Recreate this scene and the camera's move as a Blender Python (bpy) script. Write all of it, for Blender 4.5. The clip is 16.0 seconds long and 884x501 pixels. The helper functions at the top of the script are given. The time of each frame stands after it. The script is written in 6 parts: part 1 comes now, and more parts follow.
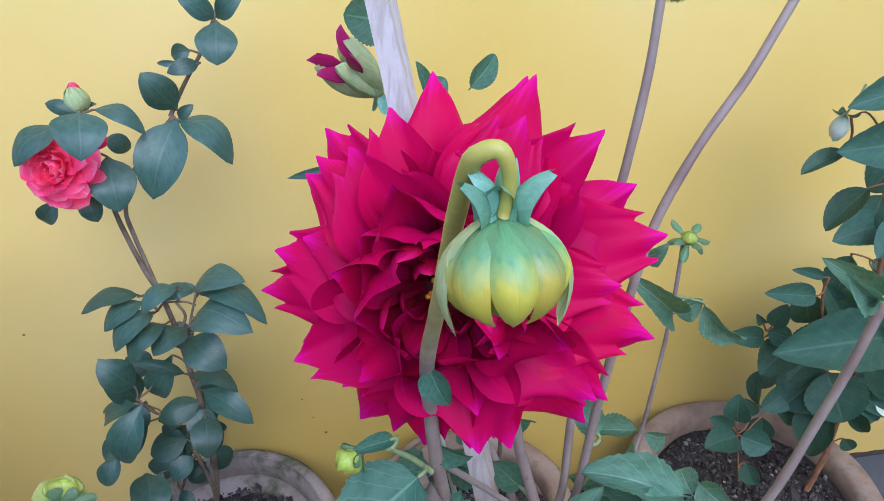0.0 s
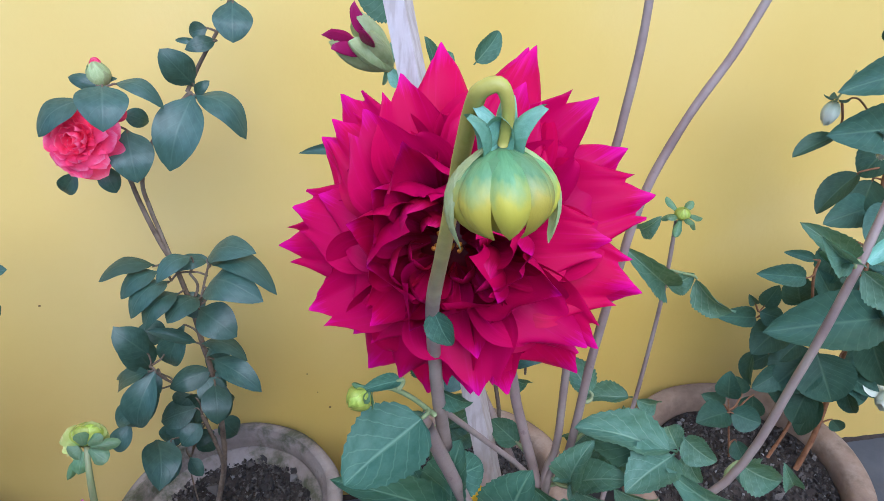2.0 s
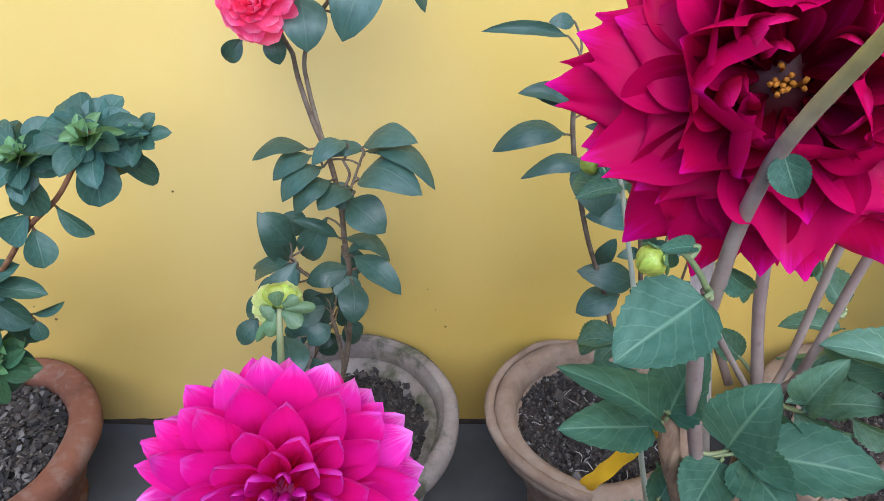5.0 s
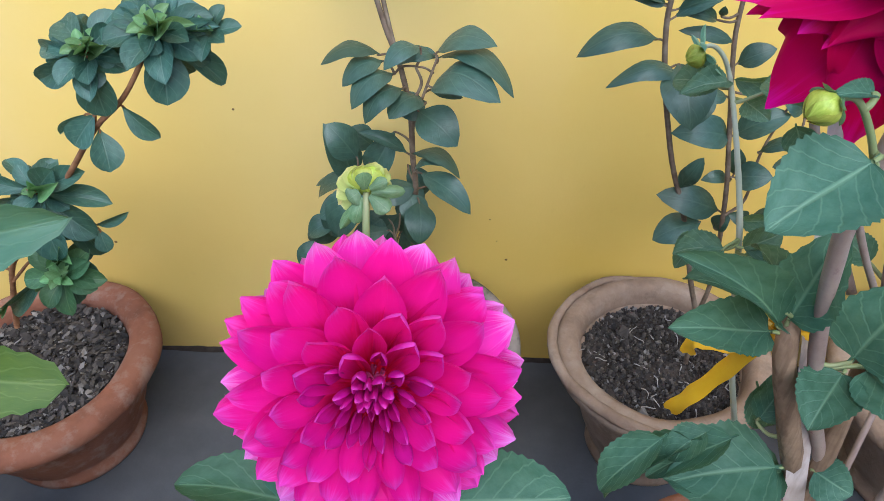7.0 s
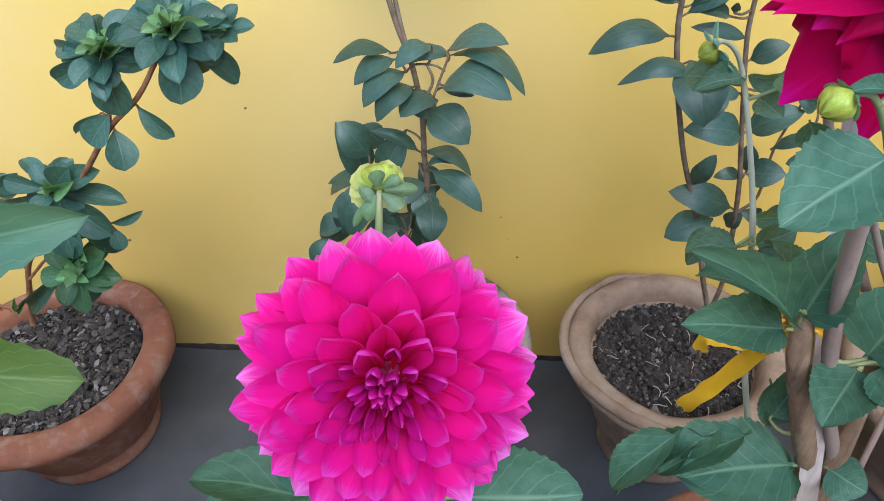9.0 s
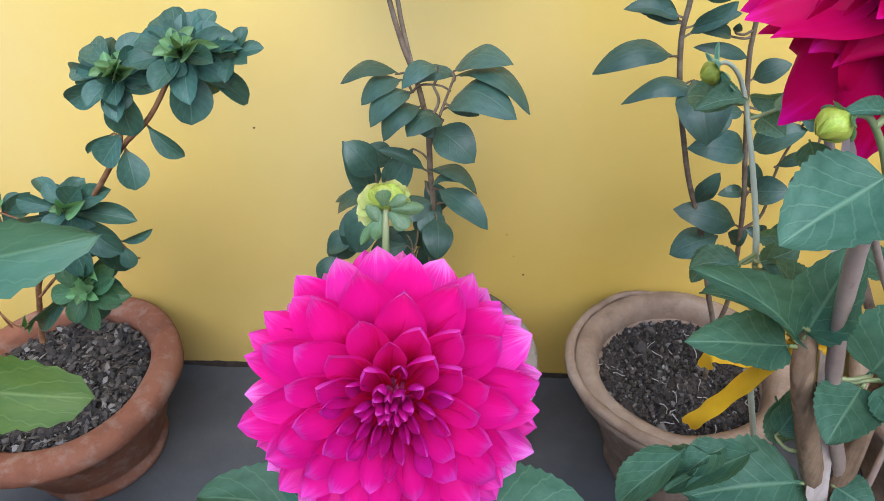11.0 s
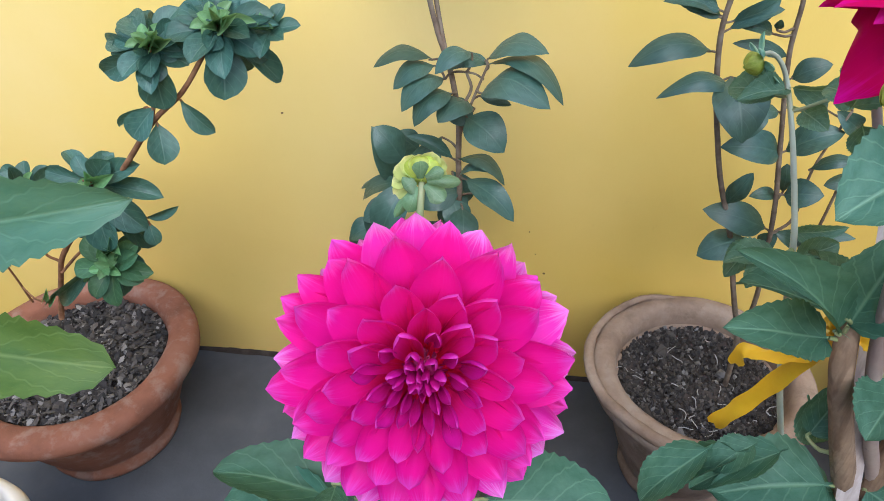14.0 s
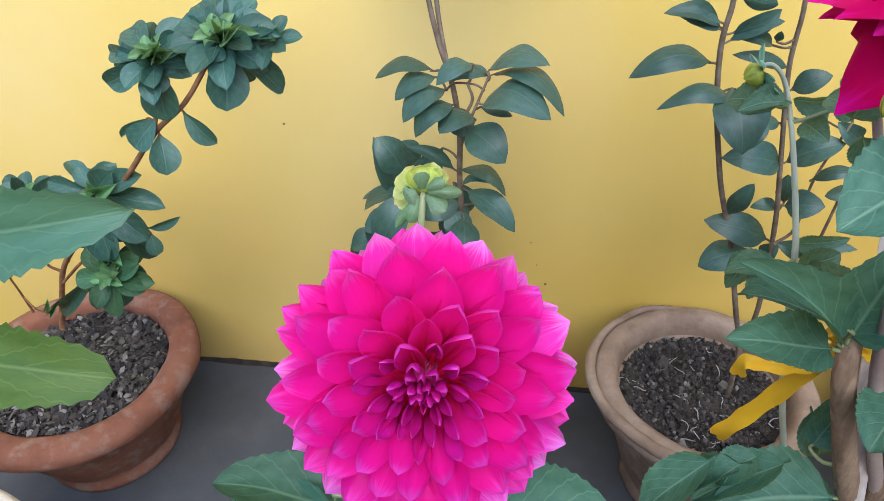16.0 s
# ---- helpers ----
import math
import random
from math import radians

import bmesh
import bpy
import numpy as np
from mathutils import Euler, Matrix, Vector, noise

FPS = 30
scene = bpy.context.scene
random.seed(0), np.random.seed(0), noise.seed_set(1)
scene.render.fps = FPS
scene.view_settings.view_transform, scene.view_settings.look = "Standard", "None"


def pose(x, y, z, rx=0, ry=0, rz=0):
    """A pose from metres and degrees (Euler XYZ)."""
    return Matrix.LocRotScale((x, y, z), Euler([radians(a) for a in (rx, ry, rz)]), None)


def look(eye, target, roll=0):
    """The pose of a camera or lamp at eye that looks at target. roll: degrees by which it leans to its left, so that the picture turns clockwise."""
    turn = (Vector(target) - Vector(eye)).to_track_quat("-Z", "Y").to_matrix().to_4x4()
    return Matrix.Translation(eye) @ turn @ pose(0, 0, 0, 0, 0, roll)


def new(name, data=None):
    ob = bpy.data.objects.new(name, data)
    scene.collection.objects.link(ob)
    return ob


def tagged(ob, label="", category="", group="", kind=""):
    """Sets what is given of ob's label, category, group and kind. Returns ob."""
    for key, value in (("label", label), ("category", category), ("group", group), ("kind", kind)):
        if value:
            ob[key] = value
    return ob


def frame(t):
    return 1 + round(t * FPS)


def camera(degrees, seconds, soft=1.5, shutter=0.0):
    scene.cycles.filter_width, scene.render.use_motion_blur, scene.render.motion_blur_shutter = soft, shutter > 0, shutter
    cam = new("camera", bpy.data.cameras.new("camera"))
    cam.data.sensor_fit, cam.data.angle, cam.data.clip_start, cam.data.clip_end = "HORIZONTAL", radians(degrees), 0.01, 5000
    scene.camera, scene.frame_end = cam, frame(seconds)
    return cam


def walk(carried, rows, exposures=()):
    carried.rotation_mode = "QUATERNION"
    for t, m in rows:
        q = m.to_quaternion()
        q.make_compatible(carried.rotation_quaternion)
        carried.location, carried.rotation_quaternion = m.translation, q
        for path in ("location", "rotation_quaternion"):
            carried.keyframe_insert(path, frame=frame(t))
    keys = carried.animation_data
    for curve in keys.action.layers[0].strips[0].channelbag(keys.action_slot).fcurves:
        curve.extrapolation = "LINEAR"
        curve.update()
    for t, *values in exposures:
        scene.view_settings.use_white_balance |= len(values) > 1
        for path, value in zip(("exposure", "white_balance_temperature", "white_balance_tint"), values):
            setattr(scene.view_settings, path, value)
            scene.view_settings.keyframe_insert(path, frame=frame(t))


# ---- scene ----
cam = camera(66.0, 16.0, soft=0.5)
PATH = [
    (0, (0.131, 0.213, 1.018), (0.26, 1.869, -0.097), -3.7),
    (0.5, (0.128, 0.2, 1.021), (0.26, 1.857, -0.09), -3.6),
    (1, (0.128, 0.19, 1.023), (0.269, 1.855, -0.076), -3.6),
    (1.5, (0.13, 0.18, 1.025), (0.262, 1.845, -0.074), -3.9),
    (2, (0.126, 0.181, 1.018), (0.247, 1.826, -0.113), -3.0),
    (2.5, (0.114, 0.194, 1.003), (0.237, 1.807, -0.172), -1.4),
    (3, (0.106, 0.208, 0.995), (0.23, 1.818, -0.185), -0.6),
    (3.5, (0.097, 0.21, 0.991), (0.194, 1.825, -0.184), -0.8),
    (4, (0.085, 0.205, 0.987), (0.141, 1.832, -0.175), -1.2),
    (4.5, (0.055, 0.203, 0.975), (0.048, 1.818, -0.205), -1.4),
    (5, (0.021, 0.2, 0.95), (-0.04, 1.77, -0.287), -1.8),
    (5.2, (0.013, 0.204, 0.938), (-0.062, 1.762, -0.314), -2.0),
    (7.3, (-0.014, 0.196, 0.898), (-0.207, 1.68, -0.428), -3.9),
    (7.5, (-0.013, 0.196, 0.9), (-0.216, 1.682, -0.423), -4.3),
    (8, (-0.015, 0.195, 0.899), (-0.215, 1.676, -0.43), -4.1),
    (10.5, (-0.015, 0.194, 0.899), (-0.224, 1.687, -0.416), -4.2),
    (11, (-0.014, 0.191, 0.903), (-0.236, 1.704, -0.387), -4.5),
    (11.5, (-0.016, 0.191, 0.903), (-0.232, 1.712, -0.377), -4.0),
    (12, (-0.018, 0.186, 0.9), (-0.247, 1.707, -0.379), -3.6),
    (12.5, (-0.027, 0.179, 0.889), (-0.288, 1.697, -0.386), -2.4),
    (13, (-0.027, 0.18, 0.888), (-0.285, 1.697, -0.389), -2.6),
    (13.5, (-0.026, 0.182, 0.885), (-0.285, 1.699, -0.392), -2.8),
    (14, (-0.026, 0.182, 0.886), (-0.286, 1.704, -0.386), -2.8),
    (14.5, (-0.024, 0.182, 0.886), (-0.291, 1.712, -0.373), -3.2),
    (15, (-0.025, 0.182, 0.886), (-0.297, 1.71, -0.375), -3.0),
    (15.5, (-0.026, 0.182, 0.886), (-0.293, 1.715, -0.37), -2.8),
    (16, (-0.026, 0.182, 0.886), (-0.291, 1.722, -0.361), -2.8),
]
walk(cam, [(t, look(eye, target, roll)) for t, eye, target, roll in PATH],
     exposures=[(0, 1.11, 5050, 12), (2, 1.17, 5080, 12), (4, 1.34, 5080, 13), (5.5, 1.40, 5500, 9), (10, 1.43, 5580, 8), (16, 1.47, 5580, 8)])

# ---------------------------------------------------------------- light
world = bpy.data.worlds.new("sky")
scene.world = world
world.use_nodes = True
wn = world.node_tree.nodes
sky = wn.new("ShaderNodeTexSky")
sky.sky_type, sky.sun_disc = "NISHITA", False
sky.sun_elevation, sky.sun_rotation = radians(50), radians(168)
sky.altitude, sky.dust_density = 200, 2.0
wn["Background"].inputs["Strength"].default_value = 0.15
world.node_tree.links.new(sky.outputs["Color"], wn["Background"].inputs["Color"])
sun_data = bpy.data.lights.new("sun", "SUN")
sun_data.energy, sun_data.angle, sun_data.color = 1.0, radians(60), (1.0, 0.97, 0.93)
sun = new("sun", sun_data)
sun.matrix_world = look((0.6, -1.85, 3.8), (0, 0.9, 0.4))


# ---------------------------------------------------------------- materials
def material(name, build):
    m = bpy.data.materials.new(name)
    m.use_nodes = True
    t = m.node_tree
    build(m, t, t.nodes["Principled BSDF"])
    return m


def add(t, kind, **ins):
    n = t.nodes.new(kind)
    for k, v in ins.items():
        n.inputs[k].default_value = v
    return n


def noise_tex(t, scale, detail=4, rough=0.55, coord="Object"):
    co = t.nodes.new("ShaderNodeTexCoord")
    n = add(t, "ShaderNodeTexNoise", Scale=scale, Detail=detail, Roughness=rough)
    t.links.new(co.outputs[coord], n.inputs["Vector"])
    return n.outputs["Fac"]


def ramp(t, fac, stops):
    r = t.nodes.new("ShaderNodeValToRGB")
    e = r.color_ramp.elements
    while len(e) < len(stops):
        e.new(0.5)
    for k, (p, c) in enumerate(stops):
        e[k].position, e[k].color = p, (*c, 1)
    t.links.new(fac, r.inputs["Fac"])
    return r.outputs["Color"]


def mixc(t, a, b, fac, mode="MIX"):
    n = t.nodes.new("ShaderNodeMix")
    n.data_type, n.blend_type = "RGBA", mode
    for sock, v in ((n.inputs[6], a), (n.inputs[7], b), (n.inputs[0], fac)):
        if isinstance(v, (int, float)):
            sock.default_value = v
        elif isinstance(v, tuple):
            sock.default_value = (*v, 1)
        else:
            t.links.new(v, sock)
    return n.outputs[2]


def math_node(t, op, a, b=0.0):
    n = t.nodes.new("ShaderNodeMath")
    n.operation = op
    for sock, v in ((n.inputs[0], a), (n.inputs[1], b)):
        if isinstance(v, (int, float)):
            sock.default_value = v
        else:
            t.links.new(v, sock)
    return n.outputs[0]


def bump(t, bsdf, height, strength, distance):
    n = add(t, "ShaderNodeBump", Strength=strength, Distance=distance)
    t.links.new(height, n.inputs["Height"])
    t.links.new(n.outputs["Normal"], bsdf.inputs["Normal"])
    return n


def random_shift(t, colour, amount, hue=0.03):
    """Shifts the value and hue of a colour a little from object to object."""
    info = t.nodes.new("ShaderNodeObjectInfo")
    hsv = t.nodes.new("ShaderNodeHueSaturation")
    t.links.new(colour, hsv.inputs["Color"])
    v = math_node(t, "MULTIPLY_ADD", info.outputs["Random"], 2 * amount)
    t.nodes[-1].inputs[2].default_value = 1 - amount
    t.links.new(v, hsv.inputs["Value"])
    h = math_node(t, "MULTIPLY_ADD", info.outputs["Random"], hue)
    t.nodes[-1].inputs[2].default_value = 0.5 - hue / 2
    t.links.new(h, hsv.inputs["Hue"])
    return hsv.outputs["Color"]


def leaf_material(name, dark, light, rib, rough, veins, translucent, back, coat=0.0, toward=None, net=0.28, shine=0.5):
    """Leaf blade: mottled green with a paler midrib and side veins laid out along the blade."""
    def build(m, t, b):
        uv = t.nodes.new("ShaderNodeUVMap")
        uv.uv_map = "UVMap"
        sep = t.nodes.new("ShaderNodeSeparateXYZ")
        t.links.new(uv.outputs["UV"], sep.inputs[0])
        side = math_node(t, "ABSOLUTE", math_node(t, "SUBTRACT", sep.outputs["X"], 0.5))
        base = ramp(t, noise_tex(t, 5.0, 5, 0.6, "UV"), [(0.3, dark), (0.72, light)])
        base = mixc(t, base, back, ramp(t, noise_tex(t, 26.0, 3, 0.6, "UV"), [(0.60, (0, 0, 0)), (0.80, (0.45, 0.45, 0.45))]))
        mid = ramp(t, side, [(0.0, (2.4 * net,) * 3), (0.018, (1.4 * net,) * 3), (0.034, (0, 0, 0))])
        slant = math_node(t, "SUBTRACT", sep.outputs["Y"], math_node(t, "MULTIPLY", side, 0.75))
        wave = math_node(t, "SINE", math_node(t, "MULTIPLY", slant, veins * 6.283))
        vein = ramp(t, wave, [(0.90, (0, 0, 0)), (1.0, (net, net, net))])
        lines = mixc(t, mid, vein, 1.0, "LIGHTEN")
        col = mixc(t, base, rib, lines)
        if toward:
            col = mixc(t, col, toward, ramp(t, math_node(t, "ADD", sep.outputs["Y"], math_node(t, "MULTIPLY", math_node(t, "SUBTRACT", noise_tex(t, 3.0, 3, 0.5, "UV"), 0.5), 0.5)), [(0.24, (0, 0, 0)), (0.56, (1, 1, 1))]))
        col = random_shift(t, col, 0.22)
        t.links.new(col, b.inputs["Base Color"])
        rr = ramp(t, noise_tex(t, 9.0, 3, 0.5, "UV"), [(0.3, (rough - 0.08,) * 3), (0.7, (rough + 0.12,) * 3)])
        t.links.new(rr, b.inputs["Roughness"])
        b.inputs["Specular IOR Level"].default_value = shine
        b.inputs["Coat Weight"].default_value, b.inputs["Coat Roughness"].default_value = coat, 0.25
        h = math_node(t, "SUBTRACT", math_node(t, "MULTIPLY", noise_tex(t, 14.0, 3, 0.5, "UV"), 4 * net), math_node(t, "MULTIPLY", lines, 1.6))
        bump(t, b, h, 0.15 + 0.75 * net, 0.0013)
        tr = t.nodes.new("ShaderNodeBsdfTranslucent")
        t.links.new(mixc(t, col, (0.35, 0.5, 0.08), 0.35), tr.inputs["Color"])
        mx = add(t, "ShaderNodeMixShader", Fac=translucent)
        t.links.new(b.outputs[0], mx.inputs[1])
        t.links.new(tr.outputs[0], mx.inputs[2])
        t.links.new(mx.outputs[0], t.nodes["Material Output"].inputs["Surface"])
    return material(name, build)


def petal_material(name, inner, middle, tip, rough, translucent, sheen=0.0, streak=0.45, relief=0.3, shine=0.22):
    """Petal: colour runs from the base to the tip, with fine lengthwise streaks."""
    def build(m, t, b):
        uv = t.nodes.new("ShaderNodeUVMap")
        uv.uv_map = "UVMap"
        sep = t.nodes.new("ShaderNodeSeparateXYZ")
        t.links.new(uv.outputs["UV"], sep.inputs[0])
        mp = t.nodes.new("ShaderNodeMapping")
        mp.inputs["Scale"].default_value = (26, 1.6, 1)
        t.links.new(uv.outputs["UV"], mp.inputs["Vector"])
        info = t.nodes.new("ShaderNodeObjectInfo")
        off = t.nodes.new("ShaderNodeCombineXYZ")
        t.links.new(math_node(t, "MULTIPLY", info.outputs["Random"], 40.0), off.inputs["X"])
        t.links.new(off.outputs[0], mp.inputs["Location"])
        st = add(t, "ShaderNodeTexNoise", Scale=1.0, Detail=4.0, Roughness=0.6)
        t.links.new(mp.outputs[0], st.inputs["Vector"])
        pos = math_node(t, "ADD", sep.outputs["Y"], math_node(t, "MULTIPLY", math_node(t, "SUBTRACT", st.outputs["Fac"], 0.5), 0.28))
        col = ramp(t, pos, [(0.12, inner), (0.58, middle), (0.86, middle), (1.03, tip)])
        col = mixc(t, col, tip, ramp(t, st.outputs["Fac"], [(0.55, (0, 0, 0)), (0.8, (streak,) * 3)]))
        col = random_shift(t, col, 0.06, 0.008)
        t.links.new(col, b.inputs["Base Color"])
        b.inputs["Roughness"].default_value = rough
        b.inputs["Sheen Weight"].default_value = sheen
        b.inputs["Specular IOR Level"].default_value = shine
        bump(t, b, st.outputs["Fac"], relief, 0.0012)
        tr = t.nodes.new("ShaderNodeBsdfTranslucent")
        t.links.new(col, tr.inputs["Color"])
        mx = add(t, "ShaderNodeMixShader", Fac=translucent)
        t.links.new(b.outputs[0], mx.inputs[1])
        t.links.new(tr.outputs[0], mx.inputs[2])
        t.links.new(mx.outputs[0], t.nodes["Material Output"].inputs["Surface"])
    return material(name, build)


def rough_material(name, stops, scale, rough, bump_scale, bump_height, fine=None, metallic=0.0, stretch=None):
    """Mineral or bark surface: colour from broad noise, stains from a second one, grain as relief."""
    def build(m, t, b):
        col = ramp(t, noise_tex(t, scale, 6, 0.62), stops)
        if fine:
            col = mixc(t, col, fine[0], ramp(t, noise_tex(t, fine[1], 5, 0.65), [(fine[2], (0, 0, 0)), (fine[2] + 0.14, (fine[3],) * 3)]))
        t.links.new(col, b.inputs["Base Color"])
        b.inputs["Roughness"].default_value = rough
        b.inputs["Specular IOR Level"].default_value = 0.3
        if stretch:
            co = t.nodes.new("ShaderNodeTexCoord")
            mp = t.nodes.new("ShaderNodeMapping")
            mp.inputs["Scale"].default_value = stretch
            t.links.new(co.outputs["Object"], mp.inputs["Vector"])
            n = add(t, "ShaderNodeTexNoise", Scale=bump_scale, Detail=6.0)
            t.links.new(mp.outputs[0], n.inputs["Vector"])
            h = n.outputs["Fac"]
            t.links.new(mixc(t, col, stops[0][1], ramp(t, h, [(0.45, (0, 0, 0)), (0.62, (0.6, 0.6, 0.6))])), b.inputs["Base Color"])
        else:
            h = noise_tex(t, bump_scale, 7, 0.65)
        bump(t, b, h, 0.6, bump_height)
    return material(name, build)


def wall_build(m, t, b):
    col = ramp(t, noise_tex(t, 2.2, 5, 0.55), [(0.25, (0.71, 0.475, 0.088)), (0.5, (0.76, 0.53, 0.122)), (0.78, (0.79, 0.58, 0.21))])
    col = mixc(t, col, (0.60, 0.37, 0.08), ramp(t, noise_tex(t, 38.0, 5, 0.7), [(0.66, (0, 0, 0)), (0.80, (0.35, 0.35, 0.35))]))
    col = mixc(t, col, (0.86, 0.68, 0.31), ramp(t, noise_tex(t, 0.9, 3, 0.5), [(0.45, (0, 0, 0)), (0.72, (0.45, 0.45, 0.45))]))
    t.links.new(col, b.inputs["Base Color"])
    b.inputs["Roughness"].default_value = 0.28
    b.inputs["Specular IOR Level"].default_value = 0.75
    h = math_node(t, "ADD", noise_tex(t, 9.0, 4, 0.5), math_node(t, "MULTIPLY", noise_tex(t, 160.0, 3, 0.6), 0.16))
    bump(t, b, h, 0.35, 0.004)


M_WALL = material("yellow_wall_paint", wall_build)
M_FLOOR = rough_material("grey_cement", [(0.25, (0.050, 0.053, 0.058)), (0.5, (0.078, 0.081, 0.087)), (0.8, (0.122, 0.123, 0.126))], 5.0, 0.75, 130.0, 0.0012,
                         ((0.10, 0.09, 0.085), 16.0, 0.60, 0.5))
M_PLASTER = rough_material("grey_plaster", [(0.25, (0.20, 0.19, 0.18)), (0.5, (0.25, 0.24, 0.23)), (0.8, (0.30, 0.29, 0.28))], 4.0, 0.85, 90.0, 0.002)
M_TERRA = rough_material("terracotta", [(0.28, (0.14, 0.055, 0.030)), (0.5, (0.22, 0.088, 0.050)), (0.72, (0.245, 0.112, 0.070))], 14.0, 0.88, 95.0, 0.0022,
                         ((0.29, 0.205, 0.160), 34.0, 0.50, 0.50))
M_TERRA_OLD = rough_material("weathered_clay", [(0.25, (0.18, 0.115, 0.075)), (0.5, (0.275, 0.19, 0.13)), (0.75, (0.36, 0.28, 0.21))], 18.0, 0.92, 80.0, 0.0026,
                             ((0.17, 0.115, 0.075), 26.0, 0.52, 0.7))
M_TERRA_GREY = rough_material("mossy_grey_clay", [(0.25, (0.15, 0.12, 0.09)), (0.5, (0.26, 0.21, 0.175)), (0.75, (0.36, 0.31, 0.275))], 16.0, 0.94, 75.0, 0.003,
                              ((0.06, 0.065, 0.028), 20.0, 0.46, 0.85))
M_CREAM = rough_material("cream_glaze", [(0.3, (0.55, 0.49, 0.40)), (0.7, (0.68, 0.62, 0.54))], 9.0, 0.5, 60.0, 0.0006)
M_SOIL = rough_material("dark_soil", [(0.25, (0.020, 0.015, 0.012)), (0.5, (0.045, 0.034, 0.027)), (0.8, (0.085, 0.066, 0.054))], 40.0, 0.95, 260.0, 0.003)
M_STAKE = rough_material("weathered_timber", [(0.2, (0.36, 0.29, 0.24)), (0.5, (0.52, 0.45, 0.41)), (0.85, (0.66, 0.61, 0.60))], 16.0, 0.75, 30.0, 0.0012, stretch=(9, 9, 0.35))


def chip_build(m, t, b):
    info = t.nodes.new("ShaderNodeNewGeometry")
    t.links.new(ramp(t, info.outputs["Random Per Island"], [(0.0, (0.014, 0.012, 0.011)), (0.45, (0.040, 0.032, 0.027)), (0.80, (0.085, 0.071, 0.060)), (1.0, (0.22, 0.20, 0.18))]), b.inputs["Base Color"])
    b.inputs["Roughness"].default_value = 0.9
    bump(t, b, noise_tex(t, 300.0, 4), 0.5, 0.001)


M_CHIPS = material("dry_litter", chip_build)


def clod_build(m, t, b):
    info = t.nodes.new("ShaderNodeNewGeometry")
    t.links.new(ramp(t, info.outputs["Random Per Island"], [(0.0, (0.018, 0.014, 0.012)), (0.6, (0.050, 0.040, 0.032)), (0.93, (0.100, 0.082, 0.067)), (1.0, (0.23, 0.21, 0.19))]), b.inputs["Base Color"])
    b.inputs["Roughness"].default_value = 0.95
    bump(t, b, noise_tex(t, 420.0, 5), 0.7, 0.002)


M_ROOT = rough_material("pale_root", [(0.3, (0.20, 0.175, 0.15)), (0.7, (0.38, 0.35, 0.32))], 60.0, 0.85, 300.0, 0.0005)
M_CLODS = material("soil_clods", clod_build)
M_CAMELLIA = leaf_material("camellia_leaf", (0.024, 0.060, 0.043), (0.050, 0.100, 0.072), (0.10, 0.16, 0.11), 0.40, 6, 0.08, (0.045, 0.095, 0.08), 0.12, net=0.16, shine=0.38)
M_AZALEA = leaf_material("azalea_leaf", (0.026, 0.072, 0.054), (0.054, 0.122, 0.086), (0.11, 0.18, 0.13), 0.40, 5, 0.10, (0.05, 0.095, 0.08), 0.06, shine=0.36)
M_AZALEA_FRESH = leaf_material("fresh_azalea_leaf", (0.034, 0.094, 0.040), (0.068, 0.150, 0.066), (0.13, 0.22, 0.10), 0.42, 5, 0.14, (0.06, 0.12, 0.05), 0.05, shine=0.34)
M_AZALEA_YOUNG = leaf_material("young_azalea_leaf", (0.13, 0.27, 0.10), (0.22, 0.38, 0.16), (0.22, 0.34, 0.14), 0.45, 5, 0.2, (0.10, 0.20, 0.06), 0.1)
M_DAHLIA_LEAF = leaf_material("dahlia_leaf", (0.033, 0.096, 0.060), (0.076, 0.166, 0.106), (0.20, 0.33, 0.20), 0.50, 6, 0.22, (0.09, 0.18, 0.10), 0.0, net=0.26, shine=0.28)
M_DAHLIA_PALE = leaf_material("pale_dahlia_leaf", (0.065, 0.145, 0.085), (0.135, 0.245, 0.165), (0.28, 0.40, 0.26), 0.50, 6, 0.24, (0.15, 0.26, 0.15), 0.0, net=0.28, shine=0.32)
M_BROAD = leaf_material("broad_pale_leaf", (0.048, 0.128, 0.076), (0.090, 0.190, 0.115), (0.17, 0.29, 0.18), 0.42, 6, 0.25, (0.13, 0.22, 0.08), 0.05, net=0.24, shine=0.32)
M_BROAD_YELLOW = leaf_material("yellowing_leaf", (0.052, 0.108, 0.022), (0.105, 0.166, 0.036), (0.20, 0.27, 0.09), 0.46, 6, 0.28, (0.20, 0.26, 0.05), 0.0, net=0.26, shine=0.26)
M_BUSH = leaf_material("bush_leaf", (0.024, 0.066, 0.042), (0.050, 0.110, 0.070), (0.10, 0.17, 0.10), 0.50, 9, 0.12, (0.040, 0.085, 0.050), shine=0.34)
M_SEPAL = leaf_material("bud_bract", (0.14, 0.31, 0.20), (0.22, 0.42, 0.30), (0.26, 0.46, 0.32), 0.46, 2, 0.15, (0.13, 0.26, 0.14), 0.25, net=0.2)
M_OLIVE_BRACT = leaf_material("olive_bract", (0.075, 0.150, 0.060), (0.135, 0.225, 0.100), (0.22, 0.32, 0.16), 0.45, 3, 0.2, (0.16, 0.28, 0.12), 0.1, net=0.2)
M_BUD = leaf_material("bud_scale", (0.11, 0.26, 0.09), (0.20, 0.37, 0.16), (0.20, 0.38, 0.16), 0.48, 1, 0.12, (0.15, 0.32, 0.16), 0.08, toward=(0.52, 0.45, 0.05), net=0.1)
M_YBUD = leaf_material("yellow_bud_scale", (0.34, 0.42, 0.04), (0.54, 0.58, 0.10), (0.50, 0.56, 0.10), 0.42, 2, 0.3, (0.40, 0.46, 0.06), 0.1, net=0.12)
